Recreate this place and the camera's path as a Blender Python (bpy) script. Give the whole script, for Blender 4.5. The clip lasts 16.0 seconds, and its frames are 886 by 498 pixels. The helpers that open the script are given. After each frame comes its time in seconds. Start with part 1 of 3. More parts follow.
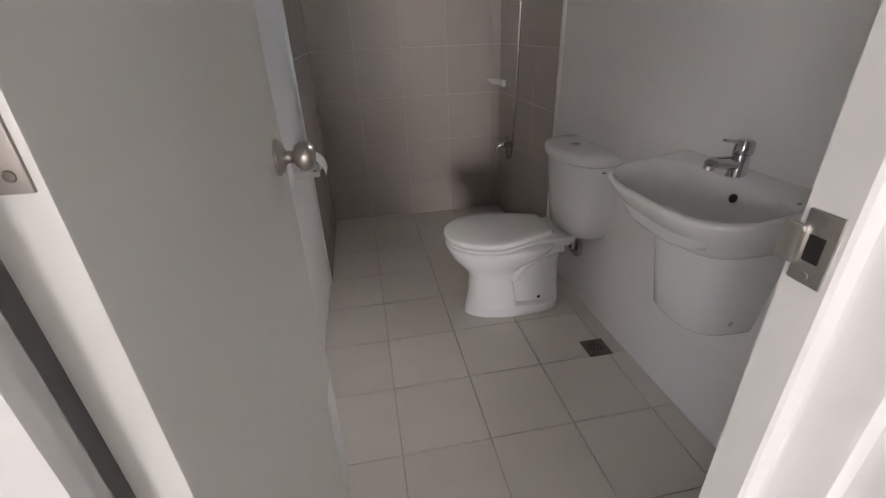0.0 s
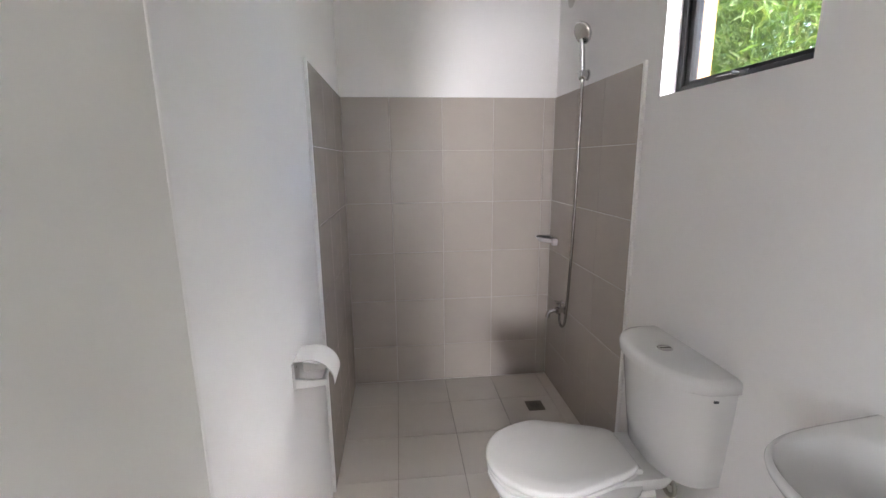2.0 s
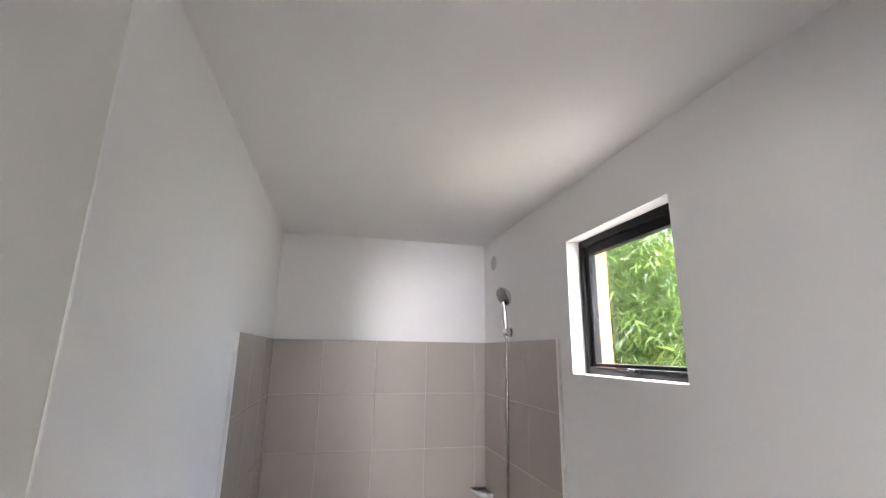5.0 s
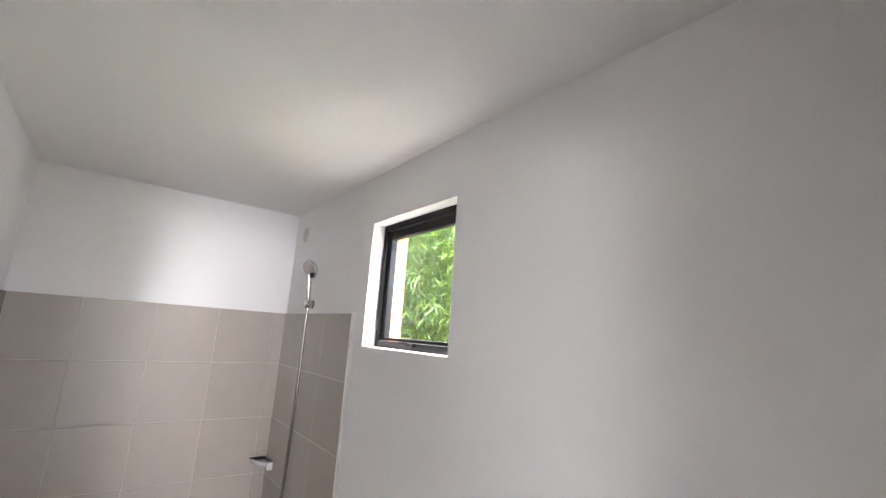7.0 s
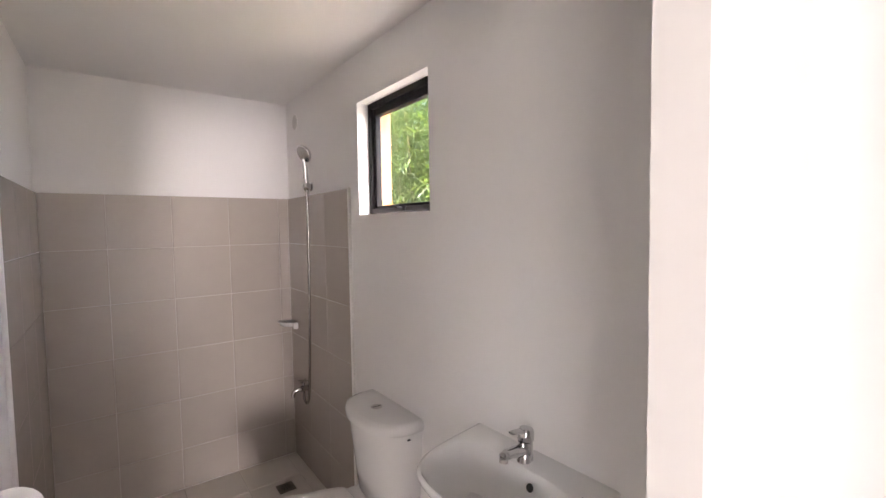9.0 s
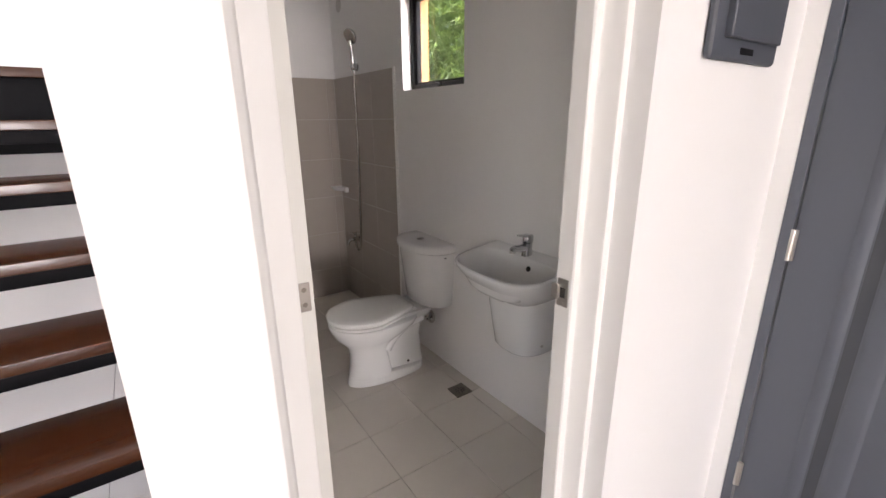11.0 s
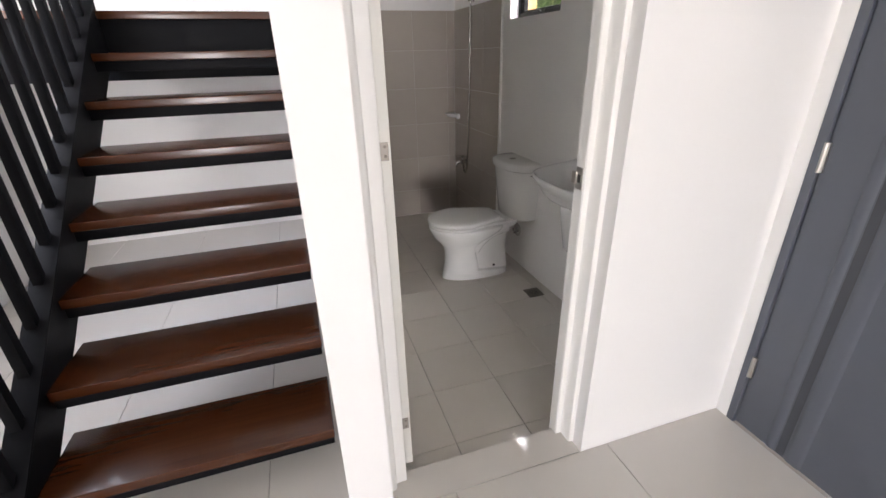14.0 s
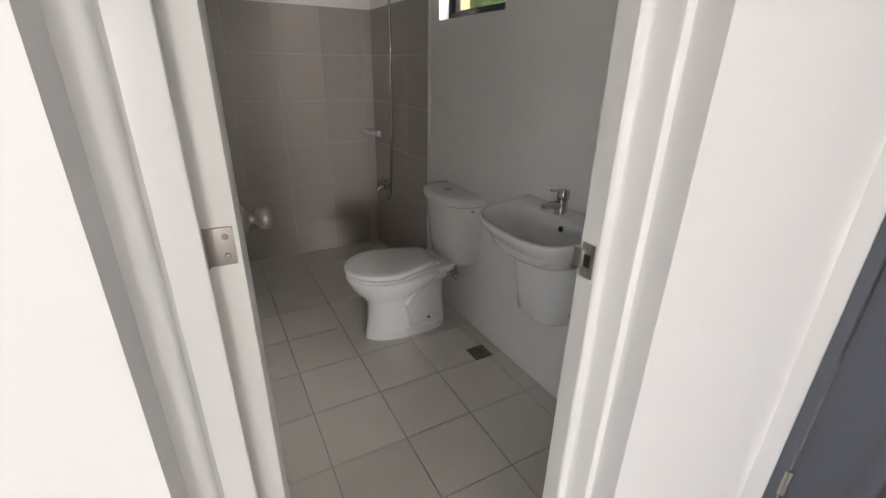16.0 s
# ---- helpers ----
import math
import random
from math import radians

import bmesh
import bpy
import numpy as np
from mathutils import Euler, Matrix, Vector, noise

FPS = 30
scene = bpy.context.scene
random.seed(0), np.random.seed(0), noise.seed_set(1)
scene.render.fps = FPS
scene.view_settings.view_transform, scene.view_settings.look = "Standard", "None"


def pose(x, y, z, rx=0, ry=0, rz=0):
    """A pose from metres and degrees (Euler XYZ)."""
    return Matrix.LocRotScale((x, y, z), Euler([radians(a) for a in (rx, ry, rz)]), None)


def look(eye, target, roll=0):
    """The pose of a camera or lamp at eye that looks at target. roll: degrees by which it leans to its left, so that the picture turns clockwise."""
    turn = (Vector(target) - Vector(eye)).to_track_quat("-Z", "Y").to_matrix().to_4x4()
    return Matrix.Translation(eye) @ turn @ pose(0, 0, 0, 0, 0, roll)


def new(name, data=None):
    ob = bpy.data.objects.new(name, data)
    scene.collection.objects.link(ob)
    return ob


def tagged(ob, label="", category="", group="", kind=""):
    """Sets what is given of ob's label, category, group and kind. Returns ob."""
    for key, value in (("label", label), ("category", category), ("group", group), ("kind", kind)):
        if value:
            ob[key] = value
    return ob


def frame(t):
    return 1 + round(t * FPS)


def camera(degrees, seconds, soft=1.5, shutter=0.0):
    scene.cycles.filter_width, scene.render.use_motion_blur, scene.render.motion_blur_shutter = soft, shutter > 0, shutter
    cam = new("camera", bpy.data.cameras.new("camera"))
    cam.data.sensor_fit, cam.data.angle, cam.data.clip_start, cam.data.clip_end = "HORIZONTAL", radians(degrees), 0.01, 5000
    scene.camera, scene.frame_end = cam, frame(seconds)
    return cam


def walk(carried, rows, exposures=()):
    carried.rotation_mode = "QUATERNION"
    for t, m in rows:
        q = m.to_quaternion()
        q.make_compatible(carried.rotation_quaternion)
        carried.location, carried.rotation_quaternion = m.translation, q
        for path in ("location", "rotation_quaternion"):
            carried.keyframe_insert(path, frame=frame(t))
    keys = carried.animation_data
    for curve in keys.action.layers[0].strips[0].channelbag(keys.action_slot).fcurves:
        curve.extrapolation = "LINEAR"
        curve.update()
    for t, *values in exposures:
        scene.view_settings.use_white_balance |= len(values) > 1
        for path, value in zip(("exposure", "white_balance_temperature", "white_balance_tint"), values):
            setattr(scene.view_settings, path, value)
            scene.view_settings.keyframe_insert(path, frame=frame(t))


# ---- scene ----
cam = camera(91.5, 16.0)

PATH = [
    (0, (0.742, 0.581, 1.237), (1.048, 2.337, 0.33), -2.3),
    (0.5, (0.804, 0.725, 1.235), (1.055, 2.503, 0.356), -2.3),
    (1, (0.789, 0.871, 1.261), (1.0, 2.696, 0.471), -1.8),
    (1.5, (0.775, 0.999, 1.303), (0.96, 2.89, 0.678), -1.6),
    (2, (0.789, 1.068, 1.384), (0.986, 3.018, 0.982), -0.6),
    (2.5, (0.794, 1.077, 1.466), (1.0, 3.058, 1.284), 0.0),
    (3, (0.816, 1.084, 1.569), (1.033, 3.072, 1.583), 0.1),
    (3.5, (0.8, 1.061, 1.62), (1.057, 3.034, 1.831), 1.0),
    (3.7, (0.812, 1.049, 1.651), (1.068, 3.013, 1.928), 0.4),
    (5.8, (0.838, 1.004, 1.677), (1.518, 2.815, 2.176), 3.0),
    (6, (0.846, 0.996, 1.678), (1.605, 2.783, 2.161), 3.6),
    (6.5, (0.841, 0.958, 1.668), (1.833, 2.639, 2.106), 3.5),
    (7, (0.864, 0.918, 1.664), (2.036, 2.490, 2.058), 3.8),
    (7.5, (0.880, 0.901, 1.658), (2.153, 2.409, 1.979), 3.2),
    (8, (0.885, 0.905, 1.64), (2.177, 2.42, 1.825), 1.7),
    (8.5, (0.845, 0.842, 1.608), (2.109, 2.392, 1.659), 0.5),
    (9, (0.778, 0.694, 1.542), (1.990, 2.282, 1.435), -0.8),
    (9.5, (0.661, 0.598, 1.511), (1.859, 2.182, 1.271), -1.1),
    (10, (0.532, 0.496, 1.496), (1.714, 2.062, 1.110), -1.1),
    (10.2, (0.500, 0.447, 1.487), (1.668, 2.010, 1.059), -1.0),
    (12.3, (0.228, -0.051, 1.385), (1.141, 1.567, 0.644), 0.6),
    (12.5, (0.242, -0.098, 1.395), (1.12, 1.533, 0.641), 0.7),
    (13, (0.266, -0.192, 1.396), (1.035, 1.481, 0.615), 0.5),
    (13.5, (0.296, -0.215, 1.4), (0.949, 1.496, 0.596), -0.3),
    (14, (0.338, -0.221, 1.402), (0.894, 1.516, 0.582), -1.4),
    (14.5, (0.354, -0.202, 1.396), (0.889, 1.542, 0.574), -1.8),
    (15, (0.386, -0.017, 1.383), (0.981, 1.707, 0.563), -1.2),
    (15.5, (0.435, 0.187, 1.396), (1.158, 1.864, 0.58), -0.1),
    (16, (0.537, 0.346, 1.377), (1.425, 1.96, 0.599), 1.1),
]
EXPOSURES = [(t, stops, kelvin, tint) for t, stops, kelvin, tint in (
    (0.0, 2.85, 6450, 17), (0.5, 3.36, 6200, 12), (1.0, 3.72, 6200, 14), (2.0, 3.87, 6200, 16), (6.0, 3.85, 6150, 17), (7.0, 4.05, 6150, 16), (8.5, 4.18, 6150, 15), (9.0, 3.77, 6800, 24), (9.5, 3.48, 6950, 25), (10.0, 3.28, 6950, 24),
    (11.0, 3.0, 6700, 19), (12.5, 2.86, 6450, 14), (14.5, 2.84, 6500, 15), (16.0, 2.68, 6500, 13))]
walk(cam, [(t, look(eye, target, roll)) for t, eye, target, roll in PATH], EXPOSURES)

# ---- world, sun, large lights ----
world = bpy.data.worlds.new("sky")
world.use_nodes = True
scene.world = world
sky = world.node_tree.nodes.new("ShaderNodeTexSky")
sky.sky_type, sky.sun_disc = "NISHITA", False
sky.sun_elevation, sky.sun_rotation = radians(74), radians(110)
world.node_tree.links.new(sky.outputs[0], world.node_tree.nodes["Background"].inputs[0])
world.node_tree.nodes["Background"].inputs[1].default_value = 0.15

sun_data = bpy.data.lights.new("sun", "SUN")
sun_data.energy, sun_data.angle, sun_data.color = 5.0, radians(0.53), (1.0, 0.95, 0.88)
sun = new("sun", sun_data)
sun.matrix_world = look((2.2, -0.8, 8.0), (0, 0, 0))


def area_lamp(name, x, y, z, w, h, watts, rx, rz, color):
    data = bpy.data.lights.new(name, "AREA")
    data.shape, data.size, data.size_y, data.energy, data.color = "RECTANGLE", w, h, watts, color
    lamp = new(name, data)
    lamp.matrix_world = pose(x, y, z, rx, 0, rz)
    return lamp


# daylight in the opening of the living room's front door
area_lamp("front_daylight", -1.85, -11.98, 1.2, 1.9, 2.2, 74, 90, 0, (0.99, 0.965, 0.965))
# lamp added in an unseen side opening to brighten the bathroom's east wall
area_lamp("side_fill", -4.98, -4.4, 1.55, 2.4, 1.3, 11, 90, -90, (1.0, 0.96, 0.94))
# lamp added in an unseen stairwell side opening, brightening the wall behind the stairs
area_lamp("stair_fill", -1.52, 2.1, 2.10, 1.15, 1.5, 7.5, 90, -90, (0.98, 0.98, 1.0))
# unseen lamp over the side yard, added to the sky at the bathroom window
overhead = area_lamp("overhead_fill", 3.25, 3.2, 4.4, 2.4, 3.8, 122, 0, 0, (1.0, 0.965, 0.92))
overhead.matrix_world = look((3.25, 3.2, 4.4), (1.75, 2.5, 1.75))
# unseen lamp standing in for open sky at the side yard's front end
yard_end = area_lamp("yard_fill", 2.78, 0.05, 3.0, 0.9, 3.4, 33, 0, 0, (1.0, 0.97, 0.94))
yard_end.matrix_world = look((2.78, 0.05, 3.0), (1.82, 2.30, 1.9))


# ---- materials ----
def material(name, color, rough=0.5, metal=0.0, grain=0.0, grain_scale=60.0, stain=0.0, stain_scale=2.5, bump=0.0, bump_scale=200.0,
             vary=0.0, coat=0.0, specular=0.5, rough_vary=0.0):
    """A surface with variation at two scales (stains and grain), relief, and a small change from piece to piece."""
    mat = bpy.data.materials.new(name)
    mat.use_nodes = True
    nodes, links = mat.node_tree.nodes, mat.node_tree.links
    shader = nodes["Principled BSDF"]
    shader.inputs["Roughness"].default_value = rough
    shader.inputs["Metallic"].default_value = metal
    shader.inputs["Coat Weight"].default_value = coat
    shader.inputs["Coat Roughness"].default_value = 0.08
    shader.inputs["Specular IOR Level"].default_value = specular
    coords = nodes.new("ShaderNodeTexCoord")
    base = nodes.new("ShaderNodeRGB")
    base.outputs[0].default_value = (*color, 1)
    last = base.outputs[0]

    def scaled(source, amount):
        """Multiplies the colour by 1 - amount to 1 + amount, as the source goes from 0 to 1."""
        nonlocal last
        span = nodes.new("ShaderNodeMapRange")
        span.inputs[3].default_value, span.inputs[4].default_value = 1 - amount, 1 + amount
        links.new(source, span.inputs[0])
        mix = nodes.new("ShaderNodeVectorMath")
        mix.operation = "SCALE"
        links.new(last, mix.inputs[0])
        links.new(span.outputs[0], mix.inputs["Scale"])
        last = mix.outputs[0]

    def clouds(scale, detail=4.0):
        tex = nodes.new("ShaderNodeTexNoise")
        tex.inputs["Scale"].default_value, tex.inputs["Detail"].default_value = scale, detail
        links.new(coords.outputs["Object"], tex.inputs["Vector"])
        return tex.outputs[0]

    if stain:
        scaled(clouds(stain_scale), stain)
    if grain:
        scaled(clouds(grain_scale), grain)
    if vary:
        info = nodes.new("ShaderNodeObjectInfo")
        scaled(info.outputs["Random"], vary)
    links.new(last, shader.inputs["Base Color"])
    if rough_vary:
        span = nodes.new("ShaderNodeMapRange")
        span.inputs[3].default_value, span.inputs[4].default_value = max(0.02, rough - rough_vary), rough + rough_vary
        links.new(clouds(7.0), span.inputs[0])
        links.new(span.outputs[0], shader.inputs["Roughness"])
    if bump:
        relief = nodes.new("ShaderNodeBump")
        relief.inputs["Strength"].default_value, relief.inputs["Distance"].default_value = bump, 0.002
        links.new(clouds(bump_scale), relief.inputs["Height"])
        links.new(relief.outputs[0], shader.inputs["Normal"])
    return mat


def wood(name, dark, light, rough):
    """Varnished boards with long streaks along x."""
    mat = material(name, dark, rough, coat=0.18, specular=0.35)
    nodes, links = mat.node_tree.nodes, mat.node_tree.links
    coords = nodes.new("ShaderNodeTexCoord")
    stretch = nodes.new("ShaderNodeMapping")
    stretch.inputs["Scale"].default_value = (1.6, 26, 26)
    links.new(coords.outputs["Object"], stretch.inputs[0])
    streaks = nodes.new("ShaderNodeTexNoise")
    streaks.inputs["Scale"].default_value, streaks.inputs["Detail"].default_value, streaks.inputs["Distortion"].default_value = 2.2, 6, 0.6
    links.new(stretch.outputs[0], streaks.inputs["Vector"])
    ramp = nodes.new("ShaderNodeValToRGB")
    ramp.color_ramp.elements[0].position, ramp.color_ramp.elements[0].color = 0.32, (*dark, 1)
    ramp.color_ramp.elements[1].position, ramp.color_ramp.elements[1].color = 0.72, (*light, 1)
    links.new(streaks.outputs[0], ramp.inputs[0])
    links.new(ramp.outputs[0], nodes["Principled BSDF"].inputs["Base Color"])
    relief = nodes.new("ShaderNodeBump")
    relief.inputs["Strength"].default_value, relief.inputs["Distance"].default_value = 0.12, 0.001
    links.new(streaks.outputs[0], relief.inputs["Height"])
    links.new(relief.outputs[0], nodes["Principled BSDF"].inputs["Normal"])
    return mat


WALL = material("white_wall_paint", (0.84, 0.83, 0.815), 0.55, stain=0.02, grain=0.01, bump=0.12, bump_scale=90)
CEILING = material("ceiling_paint", (0.80, 0.79, 0.77), 0.7, stain=0.025, bump=0.1, bump_scale=70)
TRIM = material("white_gloss_trim", (0.82, 0.81, 0.785), 0.3, stain=0.02, stain_scale=5, bump=0.05, bump_scale=40)
DOORPAINT = material("door_paint", (0.71, 0.70, 0.655), 0.42, stain=0.03, grain=0.012, grain_scale=30, bump=0.06, bump_scale=25, rough_vary=0.06)
SHOWERTILE = material("taupe_glazed_tile", (0.43, 0.385, 0.338), 0.24, stain=0.035, stain_scale=9, grain=0.02, grain_scale=140, vary=0.012, rough_vary=0.05)
FLOORTILE = material("beige_floor_tile", (0.70, 0.655, 0.595), 0.15, stain=0.035, stain_scale=6, grain=0.02, grain_scale=160, vary=0.03, rough_vary=0.05)
HALLTILE = material("polished_cream_tile", (0.69, 0.655, 0.61), 0.05, stain=0.02, stain_scale=3, grain=0.01, grain_scale=120, vary=0.02, rough_vary=0.03)
GROUTLIGHT = material("pale_grout", (0.56, 0.525, 0.49), 0.9, stain=0.06, stain_scale=20)
GROUTDARK = material("floor_grout", (0.44, 0.375, 0.31), 0.9, stain=0.15, stain_scale=12)
PORCELAIN = material("white_porcelain", (0.80, 0.80, 0.79), 0.035, stain=0.006, stain_scale=6)
SEATPLASTIC = material("white_seat_plastic", (0.79, 0.785, 0.765), 0.22, stain=0.01, stain_scale=9)
CHROME = material("chrome", (0.56, 0.56, 0.565), 0.09, 1.0, rough_vary=0.03)
SATIN = material("satin_nickel", (0.44, 0.41, 0.375), 0.30, 1.0, grain=0.05, grain_scale=90, rough_vary=0.06)
STEEL = material("stainless_steel", (0.50, 0.48, 0.45), 0.35, 1.0, stain=0.1, stain_scale=30, rough_vary=0.08)
HINGESTEEL = material("dull_hinge_steel", (0.36, 0.33, 0.30), 0.55, 0.9, stain=0.12, stain_scale=40, rough_vary=0.08)
HOSE = material("braided_hose_steel", (0.30, 0.29, 0.275), 0.22, 1.0, grain=0.1, grain_scale=300)
DRAINSTEEL = material("tarnished_drain_steel", (0.20, 0.175, 0.15), 0.5, 0.8, stain=0.25, stain_scale=40, rough_vary=0.1)
# near-black for solid pieces that stand for the shade inside holes and slits
HOLESHADE = material("hole_shade", (0.02, 0.018, 0.016), 0.8, grain=0.1)
WHITEPLASTIC = material("white_plastic", (0.78, 0.775, 0.75), 0.35, stain=0.02, stain_scale=20)
BLACKSTEEL = material("black_painted_steel", (0.0045, 0.0045, 0.0055), 0.55, stain=0.1, stain_scale=6, bump=0.06, bump_scale=60, rough_vary=0.08, specular=0.1)
BLACKALU = material("black_aluminium", (0.005, 0.005, 0.006), 0.5, grain=0.06, rough_vary=0.05, specular=0.2)
GREYPAINT = material("slate_grey_door_paint", (0.102, 0.112, 0.137), 0.42, stain=0.04, stain_scale=4, grain=0.02, bump=0.08, bump_scale=45, rough_vary=0.06)
GROOVESHADE = material("groove_shade_grey", (0.055, 0.059, 0.070), 0.6, stain=0.04, stain_scale=6)
PANELGREY = material("breaker_box_grey", (0.065, 0.072, 0.088), 0.5, stain=0.03, stain_scale=8, bump=0.05, bump_scale=200)
OCHRE = material("ochre_exterior_render", (0.35, 0.17, 0.062), 0.85, stain=0.06, bump=0.3, bump_scale=120)
PATCH = material("patched_plaster", (0.60, 0.585, 0.56), 0.9, stain=0.08, stain_scale=25, bump=0.2, bump_scale=120)
CONCRETE = material("pale_concrete", (0.68, 0.65, 0.60), 0.9, stain=0.12, stain_scale=1.5, grain=0.08, grain_scale=40)
SOIL = material("garden_ground", (0.20, 0.19, 0.11), 0.95, stain=0.35, stain_scale=0.8, grain=0.25, grain_scale=14)
CULM = material("bamboo_culm", (0.13, 0.12, 0.04), 0.6, stain=0.3, stain_scale=4)
TREAD = wood("dark_varnished_wood", (0.045, 0.0126, 0.0036), (0.062, 0.0176, 0.0051), 0.27)

LEAF = bpy.data.materials.new("bamboo_leaf")
LEAF.use_nodes = True
_n, _l = LEAF.node_tree.nodes, LEAF.node_tree.links
_geo, _ramp = _n.new("ShaderNodeNewGeometry"), _n.new("ShaderNodeValToRGB")
_ramp.color_ramp.elements[0].color, _ramp.color_ramp.elements[1].color = (0.030, 0.072, 0.008, 1), (0.105, 0.175, 0.026, 1)
_l.new(_geo.outputs["Random Per Island"], _ramp.inputs[0])
_l.new(_ramp.outputs[0], _n["Principled BSDF"].inputs["Base Color"])
_n["Principled BSDF"].inputs["Roughness"].default_value = 0.45
_thin, _add = _n.new("ShaderNodeBsdfTranslucent"), _n.new("ShaderNodeMixShader")
_l.new(_ramp.outputs[0], _thin.inputs[0])
_add.inputs[0].default_value = 0.4
_l.new(_n["Principled BSDF"].outputs[0], _add.inputs[1])
_l.new(_thin.outputs[0], _add.inputs[2])
_l.new(_add.outputs[0], _n["Material Output"].inputs[0])

GLASS = bpy.data.materials.new("window_glass")
GLASS.use_nodes = True
_n = GLASS.node_tree.nodes
_n["Principled BSDF"].inputs["Roughness"].default_value = 0.0
_n["Principled BSDF"].inputs["Transmission Weight"].default_value = 1.0
_n["Principled BSDF"].inputs["IOR"].default_value = 1.45
_n["Principled BSDF"].inputs["Base Color"].default_value = (0.97, 1.0, 0.98, 1)


# ---- building helpers ----
def mesh_of(bm, name, mat, angle=35):
    bmesh.ops.recalc_face_normals(bm, faces=bm.faces)
    data = bpy.data.meshes.new(name)
    for f in bm.faces:
        f.smooth = True
    bm.to_mesh(data)
    bm.free()
    data.set_sharp_from_angle(angle=radians(angle))
    data.materials.append(mat)
    return data


def thing(name, x, y, z, label, category, group=""):
    """An Empty at the base of a thing."""
    ob = new(name)
    ob.empty_display_size = 0.05
    ob.location = (x, y, z)
    return tagged(ob, label, category, group)


def part(name, bm, mat, parent=None, label="", angle=35):
    ob = new(name, mesh_of(bm, name, mat, angle))
    if parent is not None:
        ob.parent = parent
        if parent.type == "EMPTY":
            ob.matrix_parent_inverse = Matrix.Translation(-parent.location)
    return tagged(ob, label) if label else ob


def structure(name, bm, mat, label="", angle=35):
    return tagged(part(name, bm, mat, angle=angle), label, kind="structure")


def box(x0, x1, y0, y1, z0, z1, bevel=0.0, bm=None, segments=2):
    one = bmesh.new()
    bmesh.ops.create_cube(one, size=1)
    for v in one.verts:
        v.co = Vector(((x0 + x1) / 2 + v.co.x * (x1 - x0), (y0 + y1) / 2 + v.co.y * (y1 - y0), (z0 + z1) / 2 + v.co.z * (z1 - z0)))
    if bevel:
        bmesh.ops.bevel(one, geom=one.edges[:], offset=bevel, segments=segments, profile=0.6, affect="EDGES")
    return one if bm is None else joined(bm, one)


def joined(bm, other):
    data = bpy.data.meshes.new("tmp")
    other.to_mesh(data)
    other.free()
    bm.from_mesh(data)
    bpy.data.meshes.remove(data)
    return bm


def loft(rings, cap=(True, True), bm=None, closed=True):
    """Skins rings of equal length, one after the other."""
    one = bmesh.new()
    grid = [[one.verts.new(p) for p in ring] for ring in rings]
    n = len(grid[0])
    for a, b in zip(grid, grid[1:]):
        for i in range(n if closed else n - 1):
            one.faces.new((a[i], a[(i + 1) % n], b[(i + 1) % n], b[i]))
    if cap[0]:
        one.faces.new(grid[0][::-1])
    if cap[1]:
        one.faces.new(grid[-1])
    return one if bm is None else joined(bm, one)


def circle(center, axis, r, n=24):
    axis = Vector(axis).normalized()
    side = axis.orthogonal().normalized()
    up = axis.cross(side)
    return [Vector(center) + r * (math.cos(a) * side + math.sin(a) * up) for a in (2 * math.pi * k / n for k in range(n))]


def turned(start, axis, profile, n=28, bm=None):
    """A body of revolution: profile is rows of distance along the axis and radius."""
    axis = Vector(axis).normalized()
    return loft([circle(Vector(start) + axis * d, axis, max(r, 1e-4), n) for d, r in profile], bm=bm)


def tube(points, r, n=10, bm=None):
    """A pipe along points; r is one radius or one for each point."""
    points = [Vector(p) for p in points]
    radii = r if isinstance(r, (list, tuple)) else [r] * len(points)
    rings, side = [], None
    for i, p in enumerate(points):
        way = (points[min(i + 1, len(points) - 1)] - points[max(i - 1, 0)]).normalized()
        side = way.orthogonal().normalized() if side is None else (side - way * side.dot(way)).normalized()
        up = way.cross(side)
        rings.append([p + radii[i] * (math.cos(2 * math.pi * k / n) * side + math.sin(2 * math.pi * k / n) * up) for k in range(n)])
    return loft(rings, bm=bm)


def curve_points(points, steps=8):
    """A smooth line through points (Catmull-Rom)."""
    p = [Vector(q) for q in points]
    p = [2 * p[0] - p[1], *p, 2 * p[-1] - p[-2]]
    out = []
    for a, b, c, d in zip(p, p[1:], p[2:], p[3:]):
        for k in range(steps):
            t = k / steps
            out.append(0.5 * (2 * b + (c - a) * t + (2 * a - 5 * b + 4 * c - d) * t * t + (3 * b - a - 3 * c + d) * t ** 3))
    return out + [p[-2]]


TILES = {}


def tile(name, w, h, thick, mat, parent, place, turn=(0, 0, 0)):
    """One tile with eased edges; equal sizes share a mesh. w and h run along its own x and y, its face looks along its z."""
    key = (name, round(w, 3), round(h, 3), mat.name)
    if key not in TILES:
        bm, e = bmesh.new(), 0.0012
        low = [bm.verts.new((sx * w / 2, sy * h / 2, -thick / 2)) for sx, sy in ((-1, -1), (1, -1), (1, 1), (-1, 1))]
        mid = [bm.verts.new((sx * w / 2, sy * h / 2, thick / 2 - e)) for sx, sy in ((-1, -1), (1, -1), (1, 1), (-1, 1))]
        top = [bm.verts.new((sx * (w / 2 - e), sy * (h / 2 - e), thick / 2)) for sx, sy in ((-1, -1), (1, -1), (1, 1), (-1, 1))]
        for a, b in ((low, mid), (mid, top)):
            for i in range(4):
                bm.faces.new((a[i], a[(i + 1) % 4], b[(i + 1) % 4], b[i]))
        bm.faces.new(top)
        bm.faces.new(low[::-1])
        TILES[key] = mesh_of(bm, name, mat, 15)
    ob = new(name, TILES[key])
    ob.parent = parent
    ob.matrix_basis = pose(*place, *turn)
    return ob


